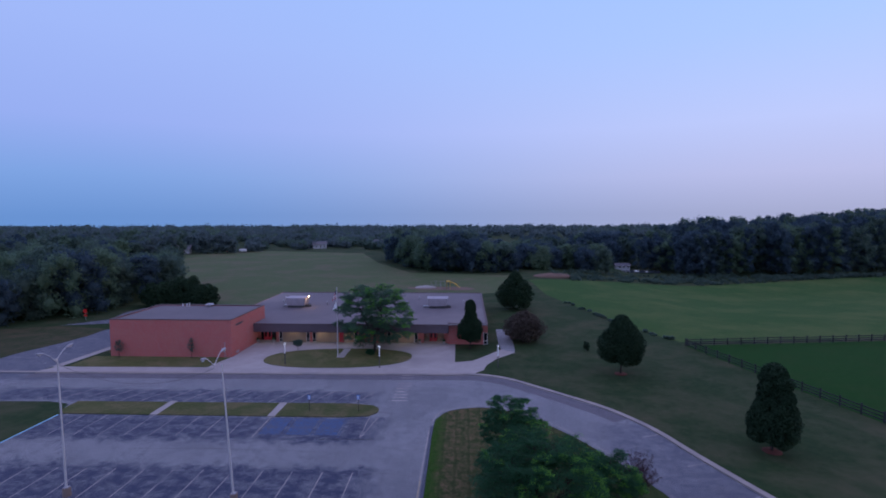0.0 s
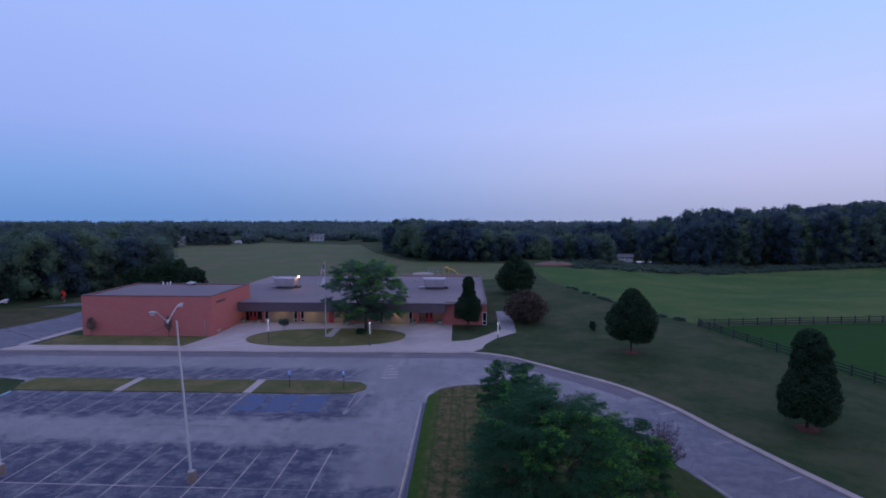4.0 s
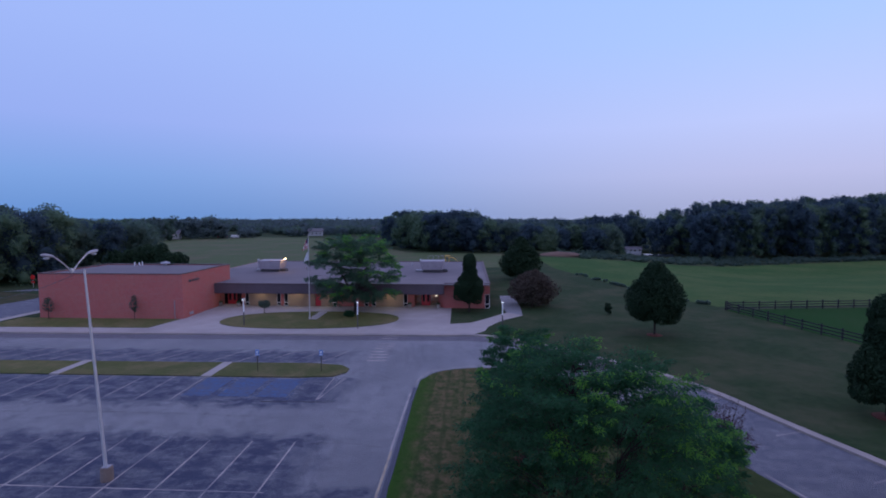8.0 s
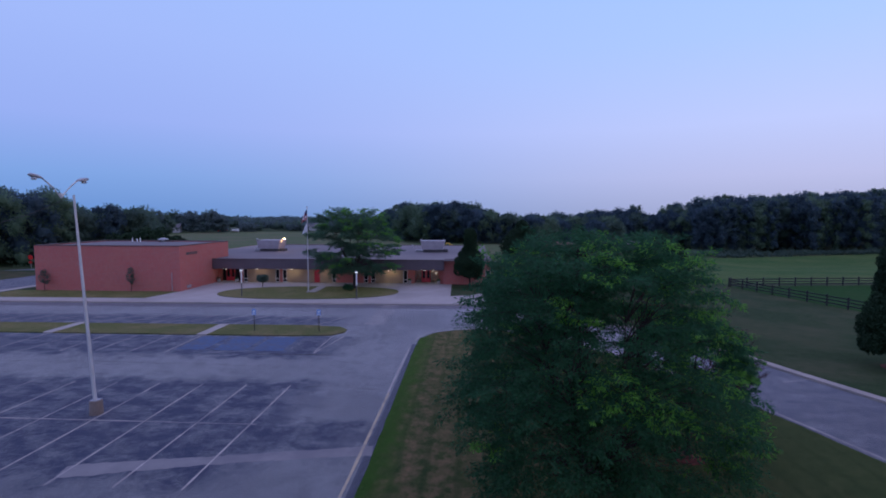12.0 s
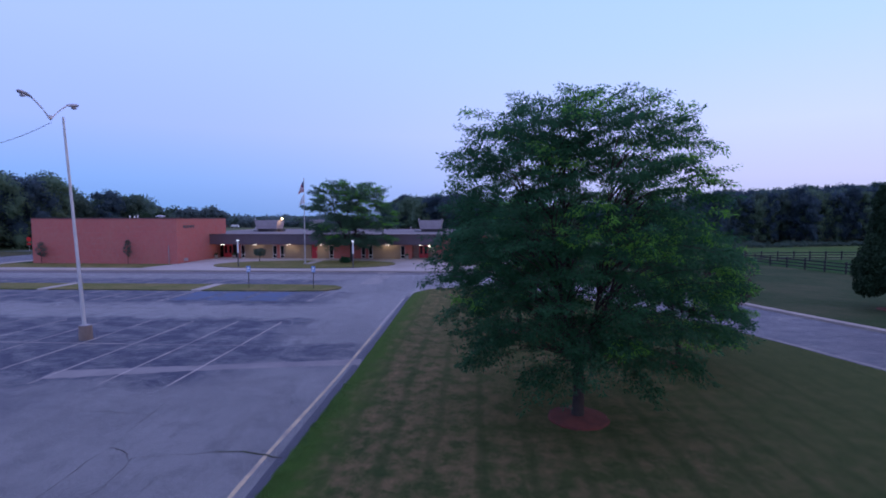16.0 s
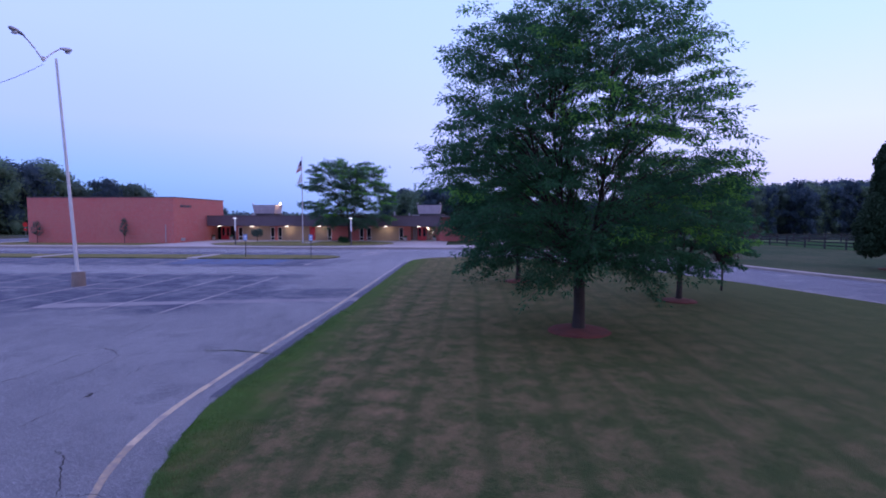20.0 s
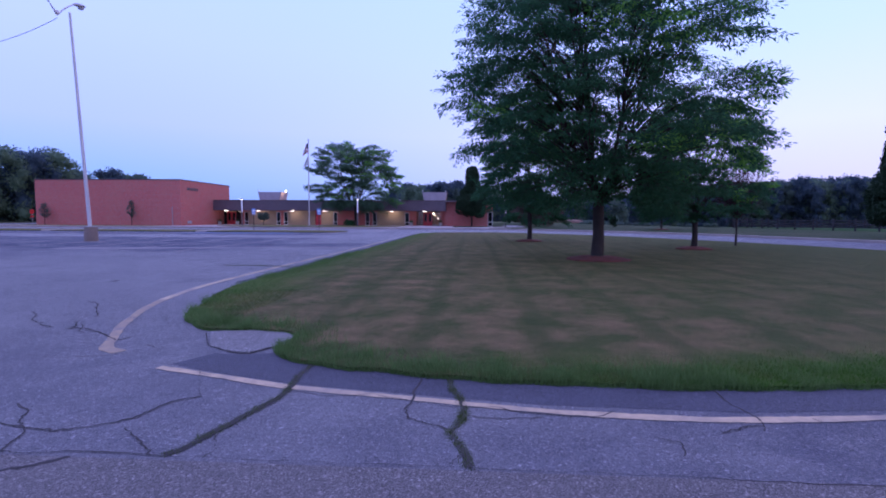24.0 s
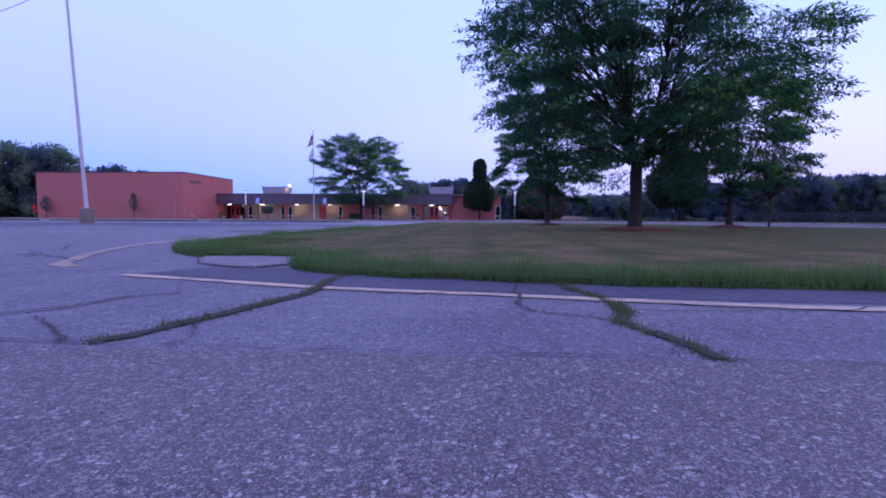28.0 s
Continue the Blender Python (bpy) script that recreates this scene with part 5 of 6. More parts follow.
def ragged_strip(pts, width, seed, z, low=0.8, high=1.08, step=0.05):
    """A flat strip along a line, its width wandering between two shares of the full one."""
    r = random.Random(seed)
    fine = [pts[0]]
    for a, b in zip(pts, pts[1:]):
        m = max(1, int(math.dist(a, b) / step))
        fine += [(a[0] + (b[0] - a[0]) * k / m, a[1] + (b[1] - a[1]) * k / m) for k in range(1, m + 1)]
    bm = bmesh.new()
    rows, wide = [], 1.0
    for k, p in enumerate(fine):
        a, b = fine[max(0, k - 1)], fine[min(len(fine) - 1, k + 1)]
        d = math.dist(a, b) or 1.0
        nx, ny = -(b[1] - a[1]) / d, (b[0] - a[0]) / d
        wide = min(high, max(low, wide + r.uniform(-0.3, 0.3) * (high - low)))
        w1, w2 = (width / 2 * wide * r.uniform(0.88, 1.12) for _ in range(2))
        rows.append((bm.verts.new((p[0] + nx * w1, p[1] + ny * w1, z)), bm.verts.new((p[0] - nx * w2, p[1] - ny * w2, z))))
    for (a, b), (c, d) in zip(rows, rows[1:]):
        f = bm.faces.new((a, b, d, c))
        f.normal_update()
        if f.normal.z < 0:
            f.normal_flip()
    return bm


def worn_line(pts, width, mat, seed):
    part("edge_line", ragged_strip(pts, width, seed, 0.005), mat, lot)


YEL = smooth_line([(-1.7, 46), (-1.72, 40), (-1.75, 36), (-1.85, 32), (-1.9, 29.5), (-1.9, 27.4), (-1.86, 26.2), (-1.7, 25.06), (-1.47, 24.18), (-1.22, 23.55), (-0.98, 23.01), (-0.66, 22.44), (-0.5, 22.15)], steps=8)
cut = next(k for k, q in enumerate(YEL) if q[1] < 24.9)
worn_line(YEL[:cut + 1], 0.13, PAINT_Y, 4)
worn_line(YEL[cut:], 0.12, PAINT_Y2, 5)
line_part("edge_line", [(-0.5, 22.15), (-0.42, 22.05), (-0.22, 21.95)], 0.13, PAINT_Y2, 0.005)
worn_line(smooth_line([(0.45, 21.52), (1.2, 21.29), (1.75, 21.12), (2.6, 20.97), (3.4, 20.82), (4.1, 20.74), (5.0, 20.74), (6.5, 20.95), (9, 21.5), (13, 22.4), (18.4, 23.95)], steps=6), 0.085, PAINT_Y, 8)
line_part("edge_line", smooth_line([(-1.75, 46), (-1.7, 52), (-1.6, 57), (-1.05, 60.0), (0.1, 61.75), (2.7, 62.75), (5.3, 62.85), (9.3, 60.8), (13.3, 56.4), (16.3, 51.4), (18.4, 46.8), (19.5, 43.8), (21.3, 38.2), (23.3, 31), (22.4, 27.0), (18.4, 23.95)], steps=6), 0.11, PAINT_W, 0.005)
# walks across the median
for x in (-20.3, -34.35):
    part("walkway", box(x - 0.45, x + 0.45, 58.75, 62.9, -0.05, 0.10, 0.01), CONCRETE, bpy.data.objects["lawn_median"], "narrow concrete walk across the median")
part("gutter_strip", ragged_strip([(-1.25, 38.72), (-3.2, 38.42), (-9.8, 37.1), (-12.2, 36.55), (-13.6, 36.2)], 1.0, 12, 0.003, 0.72, 1.06, 0.22), GUTTER, lot, "pale worn concrete drainage strip")
part("walkway", box(-18.75, -17.55, 82.0, 87.3, 0.05, G + 0.10, 0.01), CONCRETE, bpy.data.objects["lawn_oval"], "concrete walk to the flagpole")


# ---- cracks ----
def jagged(pts, seed, amp=0.05, per=5):
    r = random.Random(seed)
    out = []
    for a, b in zip(pts, pts[1:]):
        for k in range(per):
            t = k / per
            out.append((a[0] + (b[0] - a[0]) * t + r.uniform(-amp, amp) * (t > 0), a[1] + (b[1] - a[1]) * t + r.uniform(-amp, amp) * (t > 0)))
    return out + [pts[-1]]


CRACKS = []


def crack(width, *pts):
    """A dark crack through plan points, its edges ragged."""
    k = len(CRACKS)
    CRACKS.append((pts, width))
    part("crack", ragged_strip(jagged(pts, k, 0.012 if pts[0][1] < 23 else 0.045, 5), width * 0.7, k, 0.0055 + 0.0002 * (k % 7), 0.35, 1.4, 0.04), CRACK, lot)


crack(0.05, (1.73, 21.8), (1.72, 21.4), (1.75, 21.07), (1.75, 20.9), (1.69, 20.7), (1.63, 20.45), (1.56, 20.25), (1.52, 20.09), (1.46, 20.03))
crack(0.05, (2.94, 21.45), (2.97, 21.16), (3.04, 20.99), (3.07, 20.78), (3.06, 20.6), (2.99, 20.43), (3.04, 20.28), (3.09, 20.15), (3.11, 20.0))
crack(0.075, (-1.42, 29.97), (-2.63, 30.26), (-3.4, 30.2))
crack(0.03, (0.18, 22.76), (0.5, 22.24), (0.85, 22.01), (1.03, 21.98), (1.14, 22.2), (1.22, 22.4))
crack(0.02, (2.74, 21.6), (2.7, 21.14), (2.7, 20.91), (2.67, 20.75), (2.71, 20.6))
crack(0.011, (2.71, 20.6), (2.82, 20.54), (2.93, 20.49), (2.99, 20.45))
crack(0.02, (1.19, 20.88), (1.03, 20.76), (1.0, 20.62), (0.97, 20.49), (0.89, 20.4), (0.77, 20.33), (0.64, 20.27), (0.48, 20.29), (0.1, 20.36))
crack(0.011, (0.84, 21.48), (1.0, 21.2), (1.09, 21.02), (1.19, 20.88))
crack(0.009, (0.86, 21.41), (0.97, 21.36), (1.06, 21.37))
crack(0.014, (0.01, 20.66), (0.2, 20.55), (0.28, 20.4), (0.38, 20.32), (0.46, 20.25), (0.52, 20.1), (0.55, 20.0))
crack(0.012, (1.02, 20.33), (1.17, 20.22), (1.32, 20.09), (1.39, 20.02))
crack(0.013, (1.6, 20.29), (1.67, 20.18), (1.71, 20.08), (1.69, 20.01))
crack(0.012, (3.05, 20.13), (3.01, 20.0))
crack(0.014, (0.55, 20.0), (0.74, 20.0), (0.95, 20.03), (1.39, 20.02))
crack(0.045, (0.98, 19.97), (0.87, 19.87), (0.72, 19.8), (0.45, 19.68))
crack(0.024, (-1.49, 22.91), (-1.26, 22.84), (-0.88, 22.62), (-0.57, 22.37), (-0.5, 22.5))
crack(0.016, (-1.63, 23.21), (-1.14, 22.65))
crack(0.02, (-2.78, 23.76), (-2.17, 23.16), (-1.91, 22.96), (-1.74, 22.89))
crack(0.018, (-0.2, 21.87), (-0.04, 22.0))
crack(0.018, (-0.13, 22.22), (0.13, 22.05))
crack(0.014, (-2.4, 22.1), (-0.91, 21.78), (-0.64, 21.72), (-0.19, 21.83))
crack(0.012, (1.74, 21.05), (2.09, 20.95), (2.4, 21.02), (2.67, 20.91), (2.99, 20.81), (3.29, 20.83), (3.44, 20.75), (3.73, 20.71), (3.95, 20.72), (4.08, 20.81))
crack(0.009, (3.07, 20.66), (3.36, 20.64), (3.58, 20.68))
crack(0.024, (4.93, 21.28), (4.92, 21.02), (4.96, 20.82), (4.96, 20.69), (4.9, 20.56))
crack(0.014, (4.93, 20.64), (4.82, 20.62), (4.63, 20.52))
crack(0.014, (5.32, 20.78), (5.36, 20.65))
crack(0.009, (4.2, 20.43), (4.32, 20.37), (4.27, 20.2))
crack(0.012, (1.39, 20.02), (2.13, 20.0), (2.96, 20.0))
crack(0.012, (3.11, 20.0), (3.87, 19.99), (4.41, 19.97), (5.08, 19.96), (6.8, 19.98))
crack(0.026, (-2.67, 24.58), (-2.43, 24.45), (-2.1, 24.05), (-1.78, 23.64), (-1.65, 23.45))
crack(0.013, (-1.61, 23.43), (-1.37, 23.46), (-1.05, 23.44))
crack(0.024, (-1.75, 23.32), (-1.51, 22.98), (-1.45, 22.82))
crack(0.014, (-0.75, 23.49), (-0.5, 23.13))
crack(0.02, (-3.99, 25.36), (-4.0, 25.71), (-3.92, 26.34), (-3.96, 26.89), (-4.0, 27.83), (-4.15, 28.9))
crack(0.09, (-3.95, 26.75), (-3.98, 27.0))
crack(0.03, (-6.46, 27.49), (-6.3, 27.81), (-6.43, 29.31), (-6.41, 30.26), (-6.72, 31.85), (-7.01, 34.11))
crack(0.045, (-6.41, 30.26), (-5.9, 30.1), (-5.42, 29.62))
crack(0.022, (-5.26, 27.44), (-5.1, 28.37), (-5.41, 29.74), (-4.65, 29.92), (-3.4, 30.2))
crack(0.035, (-9.4, 32.8), (-8.7, 32.72), (-6.75, 32.57))
crack(0.02, (-6.46, 27.49), (-8.0, 26.9), (-9.4, 26.6))
crack(0.07, (-31.4, 50.6), (-24, 50.9), (-16.5, 50.8), (-10, 50.4))
crack(0.14, (-13.0, 53.3), (-7.3, 53.5))
crack(0.05, (-6.9, 46.6), (-5.2, 46.9), (-2.4, 46.4))
crack(0.03, (-6.5, 52), (-4, 51.2), (-2, 51.6))
crack(0.06, (-8.0, 60.7), (-5.5, 60.1), (-3.2, 58.6), (-1.8, 58.2))
crack(0.05, (-4.6, 66.6), (-2.6, 66.2), (-0.9, 64.0))
part("asphalt_scrap", slab(jagged([(0.22, 22.8), (0.6, 22.94), (1.05, 22.84), (1.3, 22.55), (1.22, 22.3), (1.02, 22.02), (0.8, 22.05), (0.52, 22.22)], 5, 0.02, 4), -0.02, 0.014), SCRAP, lot, "broken pale asphalt piece by the lawn")


# ---- grass blades ----
def blades(name, rng, x, y, z, height, width, mat, label):
    n = len(x)
    a = rng.uniform(0, 6.283, n)
    h = height * rng.uniform(0.45, 1.2, n)
    lean = rng.normal(size=(n, 2)) * 0.35 * h[:, None]
    dx, dy = np.cos(a) * width / 2, np.sin(a) * width / 2
    zz = np.full(n, z)
    v = np.stack([np.stack([x - dx, y - dy, zz], 1), np.stack([x + dx, y + dy, zz], 1), np.stack([x + lean[:, 0], y + lean[:, 1], zz + h], 1)], 1)
    tagged(raw_mesh(name, v.reshape(-1, 3), np.arange(3 * n).reshape(n, 3), mat), label, "grass", kind="stuff")


rg = np.random.default_rng(77)
loop = np.array(ISLAND + ISLAND[:1])
seg = np.diff(loop, axis=0)
ln = np.linalg.norm(seg, axis=1)
near = np.where((loop[:-1, 1] < 36) & (loop[:-1, 0] < 14), 1.0, 0.0) * ln * np.where(loop[:-1, 1] < 24, 3.0, 1.0)
pick = rg.choice(len(seg), 90000, p=near / near.sum())
t = rg.uniform(0, 1, 90000)[:, None]
nrm = np.stack([-seg[:, 1], seg[:, 0]], 1) / ln[:, None]
at = loop[pick] + seg[pick] * t + nrm[pick] * (np.abs(rg.normal(size=(90000, 1))) * 0.22 - 0.035)
blades("edge_grass", rg, at[:, 0], at[:, 1], 0.0, np.where(rg.uniform(size=90000) < 0.28, 0.14, 0.075) * np.array([0.8 + 0.9 * noise.noise((a * 2.3, b * 2.3, 4.0)) for a, b in at]), 0.006, BLADE, "tall uncut green grass fringing the lawn island")
def inside(px, py, poly):
    k = np.zeros(len(px), bool)
    q = poly[-1]
    for p in poly:
        c = ((p[1] > py) != (q[1] > py)) & (px < (q[0] - p[0]) * (py - p[1]) / (q[1] - p[1] + 1e-12) + p[0])
        k ^= c
        q = p
    return k


n = 150000
px, py = rg.uniform(-1.3, 14, n), 21.3 + 4.5 * rg.uniform(0, 1, n) ** 1.6
k = inside(px, py, ISLAND) & ((px < 0.2) | (py - 0.19 * px < 20.75 + 0.5 * rg.uniform(size=n) ** 3))
px, py = px[k], py[k]
blades("lawn_grass", rg, px, py, 0.024, 0.042, 0.006, BLADE_ISLAND, "green lawn blades behind the uncut fringe")
# weeds rooted in the cracks
wx, wy = [], []
for pts, w in CRACKS[:3]:
    for a, b in zip(pts, pts[1:]):
        m = int(3400 * math.dist(a, b) * (1.3 if w > 0.03 else 0.25) * rg.uniform(0.3, 1.3))
        tt = rg.uniform(0, 1, m) ** rg.uniform(0.5, 2.0)
        wx.append(a[0] + (b[0] - a[0]) * tt + rg.normal(size=m) * 0.018)
        wy.append(a[1] + (b[1] - a[1]) * tt + rg.normal(size=m) * 0.018)
blades("crack_weeds", rg, np.concatenate(wx), np.concatenate(wy), 0.0, np.where(rg.uniform(size=sum(map(len, wx))) < 0.12, 0.03, 0.011), 0.0035, WEED, "low green weeds growing in asphalt cracks")


# ---- mulch and trees ----
def mulch(x, y, z, r, seed):
    rr = random.Random(seed)
    bm = bmesh.new()
    rings = [[bm.verts.new((x + r * q * (1 + rr.uniform(-0.06, 0.06)) * math.cos(a), y + r * q * (1 + rr.uniform(-0.06, 0.06)) * math.sin(a), z + h)) for a in (2 * math.pi * k / 28 for k in range(28))] for q, h in ((1.0, -0.03), (0.93, 0.04), (0.5, 0.11), (0.12, 0.13))]
    for a, b in zip(rings, rings[1:]):
        for k in range(28):
            bm.faces.new((a[k], a[(k + 1) % 28], b[(k + 1) % 28], b[k]))
    bm.faces.new(rings[-1])
    tagged(part("mulch_ring", bm, MULCH), "ring of red mulch at the foot of a tree", "mulch", "mulch rings")


for x, y, z, r in ((7, 33, 0.032, 1.0), (12.5, 38.9, 0.032, 0.75), (6.3, 45.0, 0.032, 0.75), (24.9, 75.6, G, 0.9), (32.3, 52.3, G, 0.9)):
    mulch(x, y, z, r, int(x))
locust(7, 33, 0.032, 9.95, 4.55, 1.5, 1.45, 0.17, 430, 8, 13, 3, "tall honey locust with airy green foliage on the lawn", 0.125, lean=-0.025)
locust(12.5, 38.9, 0.032, 6.0, 2.9, 1.2, 1.1, 0.11, 140, 8, 13, 5, "smaller honey locust on the lawn island", 0.125)
locust(6.3, 45.0, 0.032, 8.0, 3.1, 1.0, 1.3, 0.12, 170, 8, 13, 8, "young honey locust on the lawn island", 0.14, lean=-0.02)
locust(-13.2, 86.0, G + 0.08, 11.2, 6.8, 1.9, 2.3, 0.2, 170, 9, 12, 9, "spreading honey locust on the oval lawn", 0.25, LEAF_OVAL)
LEAF_PLUM = leafy("purple_leaves", (0.040, 0.022, 0.026), (0.066, 0.036, 0.040), 0.25)
PEAR = [0.75, 1.0, 0.98, 0.88, 0.7, 0.45, 0.2]
dense_tree(24.9, 75.6, G, 8.5, 3.35, 1.7, 11, "dense dark green pear tree", LEAF_DENSE, PEAR, 64, 1000, 0.14)
dense_tree(32.3, 52.3, G, 8.6, 2.35, 0.9, 12, "tall dark pear tree with an uneven crown", LEAF_DENSE, [0.8, 1.0, 0.95, 0.72, 0.62, 0.6, 0.4], 60, 1000, 0.14)
dense_tree(14.4, 124.7, G, 8.9, 4.4, 0.8, 13, "dense dark tree behind the school", LEAF_DENSE, PEAR, 50, 420, 0.3)
dense_tree(12.9, 93.8, G, 5.3, 3.9, 0.4, 14, "low brownish plum tree with a ragged crown", LEAF_RED, [0.62, 0.95, 1.0, 0.72, 0.3], 40, 210, 0.26)
dense_tree(3.1, 88.3, G, 8.5, 2.2, 1.5, 15, "dark upright juniper beside the entrance", LEAF_DENSE, [0.85, 1.0, 0.95, 0.78, 0.55, 0.4, 0.42, 0.3], 54, 900, 0.13)
spiky_plum(15.9, 42.2, 0.032, 4.9, 1.75, 90, 75, 16, "small dark red plum tree with whippy upright stems", LEAF_PLUM)
dense_tree(-54.6, 81.0, G, 3.0, 0.72, 1.0, 17, "small thin young tree against the brick wall", LEAF_WOODS, [0.7, 1.0, 0.8, 0.35], 14, 40, 0.12, 0.04)
dense_tree(-42.4, 81.0, G, 3.35, 0.58, 1.1, 18, "small thin young tree against the brick wall", LEAF_WOODS, [0.6, 1.0, 0.8, 0.3], 14, 40, 0.12, 0.04)
dense_tree(-26.6, 86.3, G + 0.08, 1.75, 0.85, 0.75, 19, "small round shrub on the oval lawn", LEAF_WOODS, [0.8, 1.0, 0.8], 14, 90, 0.13, 0.035)
dense_tree(22.8, 87.4, G, 1.7, 0.55, 0.2, 20, "tiny dark shrub on the lawn", LEAF_DENSE, [0.8, 1.0, 0.6], 10, 140, 0.12, 0.04)
dense_tree(-13.6, 84.0, G + 0.08, 0.8, 0.75, 0.0, 21, "low clipped shrub under the oval-lawn tree", LEAF_LOCUST, [1.0, 1.0, 0.8], 10, 140, 0.1, 0.03)
for k, (x, y, h, r) in enumerate(((-76.5, 126, 6.0, 4.4), (-71, 128, 7.2, 5.0), (-65.5, 127, 5.4, 3.8))):
    dense_tree(x, y, G, h, r, 0.2, 30 + k, "broad dark bush at the end of the side drive", LEAF_DENSE, [0.9, 1.0, 0.9, 0.6], 30, 260, 0.35)

# ---- open country ----
rng = np.random.default_rng(40)
spots = []
for k in range(400):
    x = 36 + 260 * rng.uniform() ** 0.8
    y = float(np.interp(x, [20, 40, 70, 105, 165, 330], [212, 215, 222, 231, 234, 276])) + 70 * rng.uniform() ** 1.4
    top = float(np.interp(x, [36, 60, 100, 118, 140, 300], [8.2, 9.5, 12.0, 15.6, 17.8, 23.2])) + rng.uniform(-2.5, 1.5) + 0.04 * (y - 215)
    spots.append((x, y, valley_z(x, y), top - valley_z(x, y), rng.uniform(3.2, 6.2)))
for k in range(150):
    x = rng.uniform(-36, 42)
    y = float(np.interp(x, [-38, -16, 16, 42], [246, 200, 198, 214])) + 4 + 60 * rng.uniform() ** 1.4
    spots.append((x, y, valley_z(x, y), rng.uniform(10.5, 16) * float(np.interp(x, [8, 22, 42], [1.0, 0.66, 0.66])) + G - valley_z(x, y), rng.uniform(3, 6)))
spots = [q for q in spots if not (61 < q[0] < 97 and q[1] < 246)]
woods("woods_east", rng, spots, 15, 105, 0.55, ((LEAF_SHADED, 0.55), (LEAF_WOODS, 0.3), (LEAF_PALE, 0.15)), "dark green deciduous wood beyond the field", 1)
spots = []
for k in range(260):
    y = 62 + 205 * rng.uniform() ** 1.15
    edge = float(np.interp(y, [60, 97, 113, 128, 150, 200, 258], [-92, -93, -93, -86, -104, -138, -168]))
    d = rng.uniform() ** 1.5 * 75
    spots.append((edge - 3.5 - d, y, G, rng.uniform(8, 12.5) + 0.03 * d, rng.uniform(2.6, 5)))
spots += [(-88, 116, G, 14.5, 4.8), (-95, 110, G, 11, 4.5), (-88, 127, G, 11.5, 4.6), (-84.5, 133, G, 13.0, 4.2), (-92, 122, G, 13.2, 5), (-101, 105, G, 11, 5), (-91, 142, G, 11, 5), (-98, 150, G, 12, 5), (-105, 98, G, 10.5, 5), (-82.5, 139, G, 11.5, 3.6)]
spots += [(-86.5, 136, G, 12.8, 4.5), (-87.5, 148, G, 11.5, 4.6), (-92, 131, G, 13, 5), (-94, 117, G, 15.5, 5), (-90, 111, G, 14.5, 4.8), (-84.5, 142, G, 12.5, 4.2), (-99, 120, G, 16.5, 5.4), (-93, 124, G, 16.5, 5.2), (-88, 121, G, 15.5, 5), (-104, 112, G, 15, 5), (-92, 155, G, 12, 5), (-97, 163, G, 12.5, 5)]
woods("woods_west", rng, spots, 15, 150, 0.42, ((LEAF_SHADED, 0.35), (LEAF_WOODS, 0.45), (LEAF_PALE, 0.2)), "dark green wood beside the side drive", 1)
spots = []
for k in range(520):
    x = rng.uniform(-460, 10)
    front = float(np.interp(x, [-460, -170, -120, -90, -40, 10], [230, 268, 318, 352, 300, 270]))
    d = rng.uniform() ** 1.5 * 260
    side = x / (front + d - 17)
    # heights by camera sector to fit the skyline: short behind mid-meadow, taller to its west
    h = rng.uniform(11, 13.5) if -0.66 < side < -0.52 and d < 60 else rng.uniform(3.6, 5.4) if -0.5 < side < -0.08 else rng.uniform(7.5, 10.5)
    spots.append((x, front + d, G, h, rng.uniform(3.5, 6.5)))
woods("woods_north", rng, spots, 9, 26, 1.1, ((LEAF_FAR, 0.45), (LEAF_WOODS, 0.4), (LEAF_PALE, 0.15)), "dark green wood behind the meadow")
spots = []
for k in range(1900):
    y = 400 + 480 * rng.uniform()
    x = rng.uniform(-1.3, 1.3) * y
    g = G - max(0.0, y - 700) * 0.034
    if x < 20 or y > 470:
        spots.append((x, y, g, rng.uniform(4.6, 7.0) - g, rng.uniform(6, 10)))
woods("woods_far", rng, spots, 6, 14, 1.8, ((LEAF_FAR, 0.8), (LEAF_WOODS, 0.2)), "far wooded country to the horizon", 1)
spots = [(float(np.interp(t, [0, 1, 2, 3], [26.5, 32.7, 37.5, 41.3])) + rng.uniform(-0.6, 0.6), float(np.interp(t, [0, 1, 2, 3], [143.7, 116.6, 101.6, 93.9])) + rng.uniform(-0.6, 0.6), G, rng.uniform(0.15, 0.4), rng.uniform(0.3, 0.6)) for t in rng.uniform(0, 3, 24)]
for k in range(300):
    x = 36 + 170 * rng.uniform()
    y = float(np.interp(x, [34, 45, 60, 100, 130, 165, 330], [182, 184, 190, 202, 212, 225, 262])) + rng.uniform(0, 1) ** 1.3 * float(np.interp(x, [40, 60, 105, 165], [26, 30, 26, 8]))
    spots.append((x, y, valley_z(x, y), rng.uniform(0.4, 1.9), rng.uniform(1, 2.4)))
v, f = wood_trees(rng, spots, 3, 40, 0.3, 1)
tagged(raw_mesh("tussocks", v, f, LEAF_WOODS), "rough tussocks along the ditch and the field's edge", "bushes", kind="stuff")


def mound(name, x, y, rx, ry, h, mat, label, category):
    bm = bmesh.new()
    bmesh.ops.create_uvsphere(bm, u_segments=28, v_segments=14, radius=1)
    bmesh.ops.delete(bm, geom=[w for w in bm.verts if w.co.z < -0.1], context="VERTS")
    for w in bm.verts:
        e = noise.noise(w.co * 2.3 + Vector((x, y, 0))) * 0.25
        w.co = Vector((x + w.co.x * rx, y + w.co.y * ry, valley_z(x, y) + max(-0.05, w.co.z * h * (1 + e))))
    tagged(part(name, bm, mat), label, category)


mound("dirt_bank", 35, 190, 7.5, 3.2, 1.4, DIRT, "bare brown earth bank at the field's edge", "earth bank")
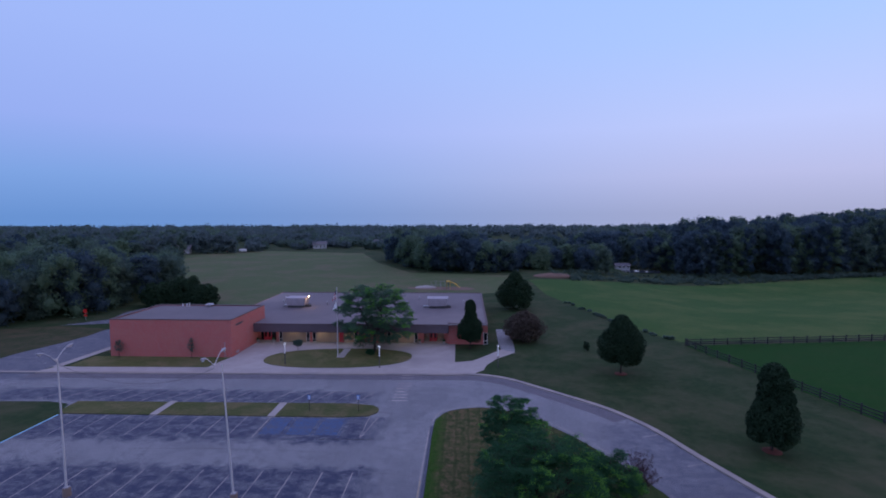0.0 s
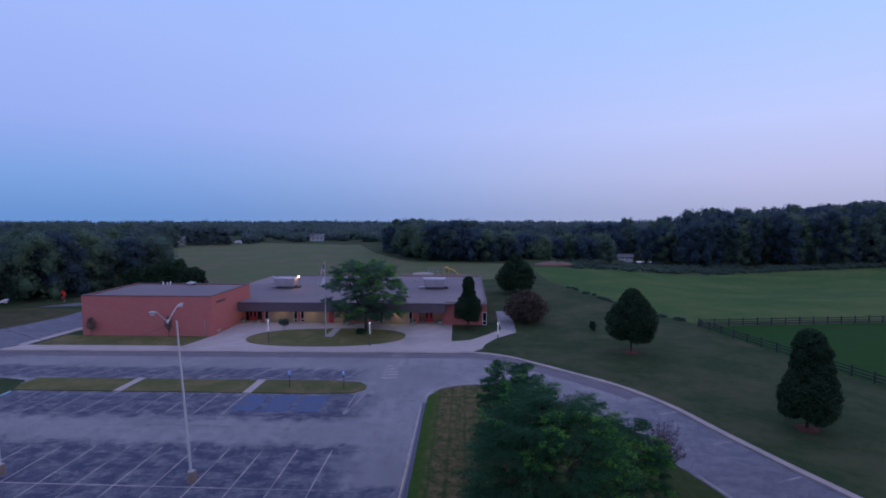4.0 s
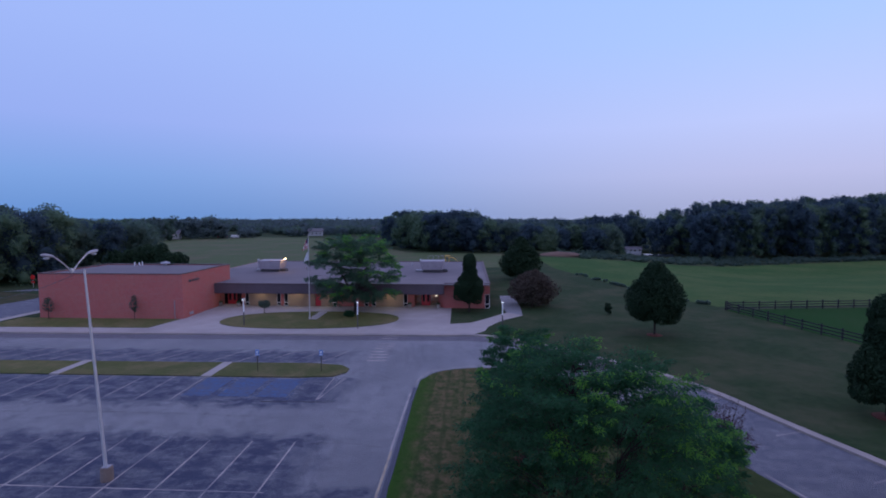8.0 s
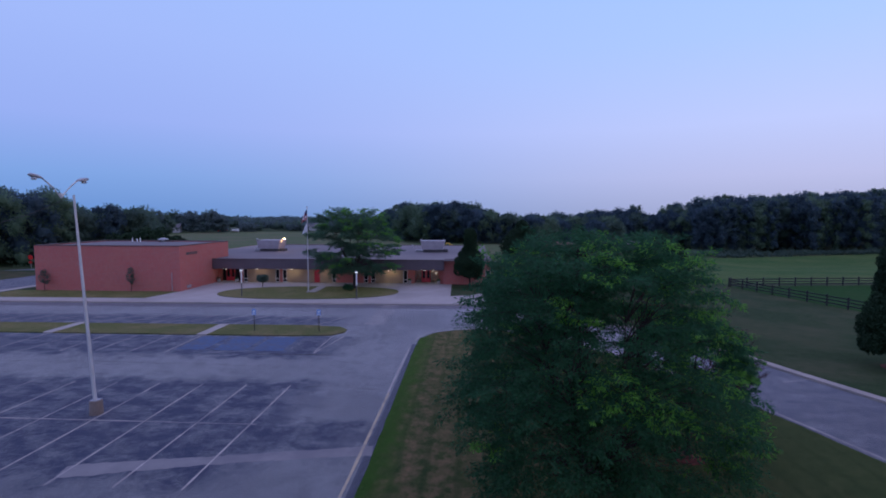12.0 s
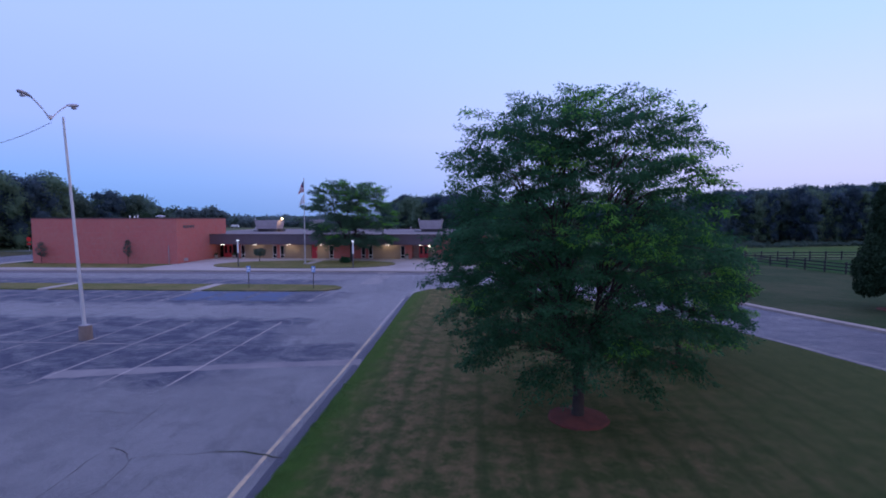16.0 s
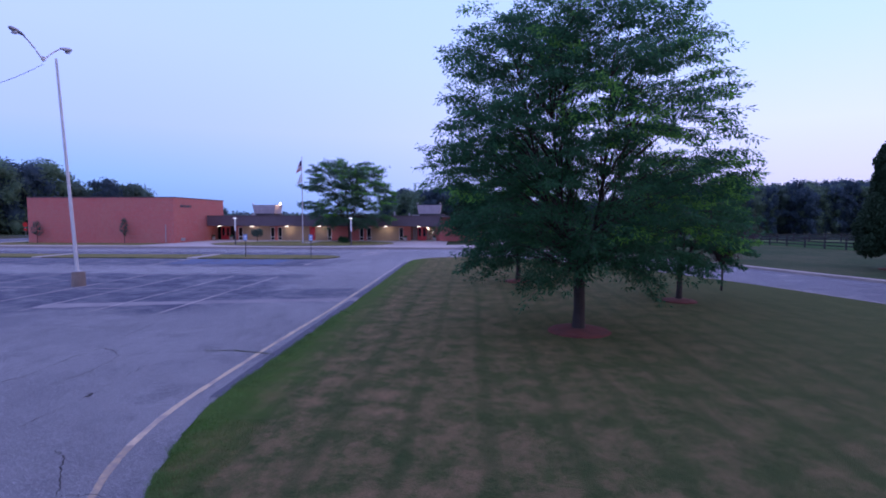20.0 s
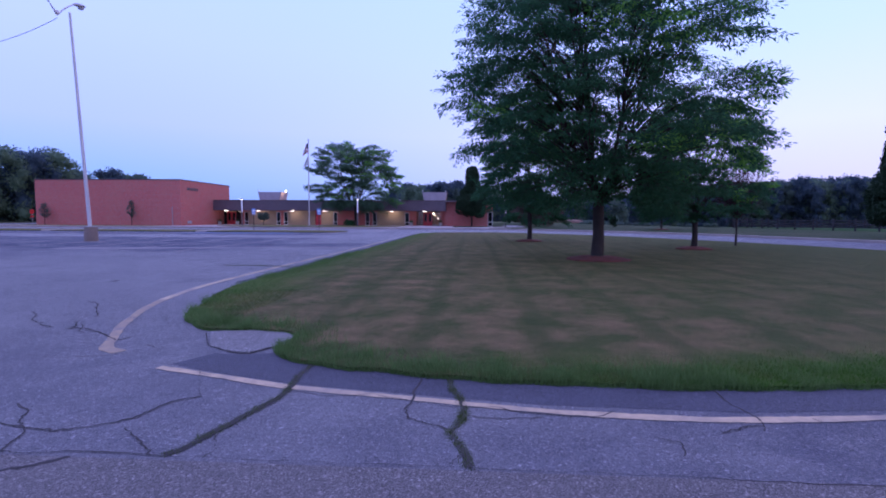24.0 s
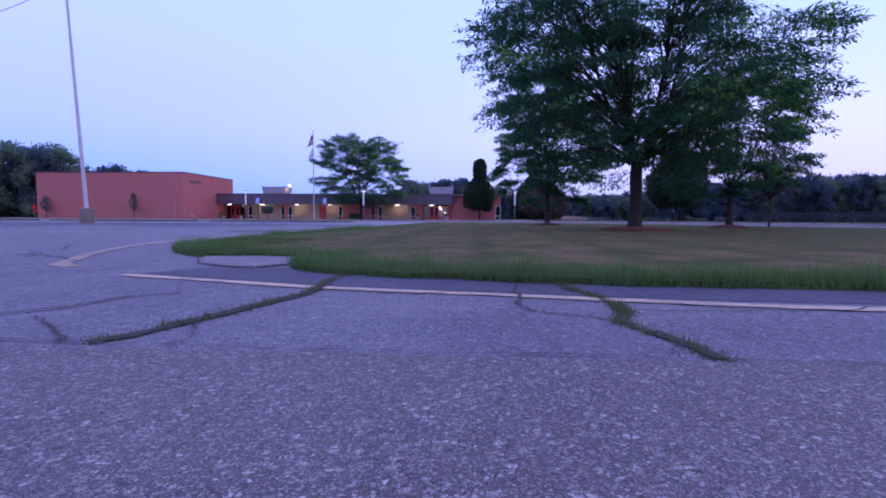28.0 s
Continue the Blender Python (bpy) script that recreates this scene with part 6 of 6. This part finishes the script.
mound("gravel_pile", -10.5, 160, 3.4, 2.0, 0.6, CONCRETE, "low pale gravel heap behind the school", "gravel heap")
tagged(part("play_bed", slab(smooth_line([(-16, 158), (-8, 155.5), (1, 155), (5, 157.5), (2, 161), (-7, 162), (-15, 161)], True, 4), 0.0, G + 0.015), DIRT), "bare earth bed round the play equipment", "play bed", kind="structure")
tagged(part("pond", slab(smooth_line([(62, 240), (72, 237), (88, 239), (95, 242), (86, 246), (68, 245)], True, 4), valley_z(80, 240) - 1.5, valley_z(80, 240) + 0.25), WATER), "still pond between the trees", "pond", kind="structure")

play = thing("playground_slide", -1.6, 158, G, "bright yellow slide on a low play frame", "slide")
bm = bmesh.new()
for k in range(9):
    t = k / 8
    add_box(bm, -1.4 + 3.6 * t, -0.9 + 3.6 * t, -0.45, 0.45, 2.55 - 2.2 * t * t * 0.95, 2.75 - 2.2 * t * t * 0.95, 0.03)
part("chute", bm, SLIDE_Y, play)
part("platform", box(-2.8, -1.3, -0.9, 0.9, 1.9, 2.05, 0.02), WOOD_DARK, play)
for px_ in (-2.75, -1.35):
    for py_ in (-0.85, 0.85):
        part("post", box(px_ - 0.06, px_ + 0.06, py_ - 0.06, py_ + 0.06, 0, 3.1), SLIDE_Y if py_ < 0 else WOOD_DARK, play)
part("roof", box(-2.9, -1.2, -1.0, 1.0, 3.1, 3.25, 0.02), SLIDE_Y, play)
play.scale = (0.75, 0.75, 0.75)
frame_ = thing("climbing_frame", -6.5, 158.5, G, "pale metal climbing frame in the playground", "climbing frame")
for x in (-2.2, -0.7, 0.8, 2.3):
    part("post", cyl(x, 0, 0, 2.2, 0.06, None, 8), METAL_G, frame_)
part("beam", box(-2.3, 2.4, -0.06, 0.06, 2.2, 2.3), METAL_G, frame_)
part("beam", box(-2.3, 2.4, -0.06, 0.06, 1.1, 1.18), METAL_G, frame_)


def house(x, y, w, d, h, rise, label, rz=0.0):
    o = thing("house", x, y, valley_z(x, y), label, "house", rz=rz)
    part("wall", box(-w / 2, w / 2, -d / 2, d / 2, 0, h), SIDING, o)
    bm = bmesh.new()
    e = 0.5
    vs = [bm.verts.new(q) for q in ((-w / 2 - e, -d / 2 - e, h - 0.1), (w / 2 + e, -d / 2 - e, h - 0.1), (w / 2 + e, d / 2 + e, h - 0.1), (-w / 2 - e, d / 2 + e, h - 0.1), (-w / 2 - e, 0, h + rise), (w / 2 + e, 0, h + rise))]
    for q in ((0, 1, 5, 4), (2, 3, 4, 5), (1, 2, 5), (3, 0, 4), (3, 2, 1, 0)):
        bm.faces.new([vs[k] for k in q])
    part("roof", bm, SHINGLE, o)
    for k in range(3):
        wx_ = -w / 2 + w * (k + 0.7) / 3.4
        wd = part("window", box(wx_, wx_ + 1.0, -d / 2 - 0.04, -d / 2, 1.0, 2.2), FRAME_W, o)
        part("pane", box(wx_ + 0.1, wx_ + 0.9, -d / 2 - 0.06, -d / 2 - 0.041, 1.1, 2.1), GLASS, wd)


house(-100.5, 346, 9, 8, 3.0, 1.8, "pale far farmhouse with a grey roof", 14)
house(-113, 350, 12, 8, 2.4, 1.6, "low grey far house", 6)
house(-62, 366, 7, 6, 3.2, 2.0, "small white far house among trees", -10)
house(-171, 298, 8, 7, 3.0, 2.2, "weathered dark barn at the wood's edge", 20)
house(80, 252, 6.5, 6, 2.0, 1.2, "pale low house half hidden in the wood", -8)
van = thing("van", -139, 309, G, "white van parked beside the far field", "van")
part("body", box(-2.4, 2.4, -0.95, 0.95, 0.35, 1.9, 0.2), WHITE, van)
part("windscreen", box(1.9, 2.42, -0.8, 0.8, 1.15, 1.7, 0.08), GLASS, van)
for x in (-1.5, 1.5):
    for y in (-0.9, 0.9):
        bm = cyl(0, 0, -0.1, 0.1, 0.34, None, 14)
        bmesh.ops.rotate(bm, verts=bm.verts, cent=(0, 0, 0), matrix=Matrix.Rotation(radians(90), 3, "X"))
        bmesh.ops.translate(bm, verts=bm.verts, vec=(x, y, 0.34))
        part("wheel", bm, METAL_D, van)
truck = thing("red_trailer", -147, 309.5, G, "low red trailer parked beside the far field", "trailer")
part("bed", box(-2.6, 2.6, -1.0, 1.0, 0.5, 1.2, 0.05), RED_SIGN, truck)
for x in (-1.0, 0.2):
    part("wheel", box(x, x + 0.7, -1.05, 1.05, 0.0, 0.62, 0.2), METAL_D, truck)
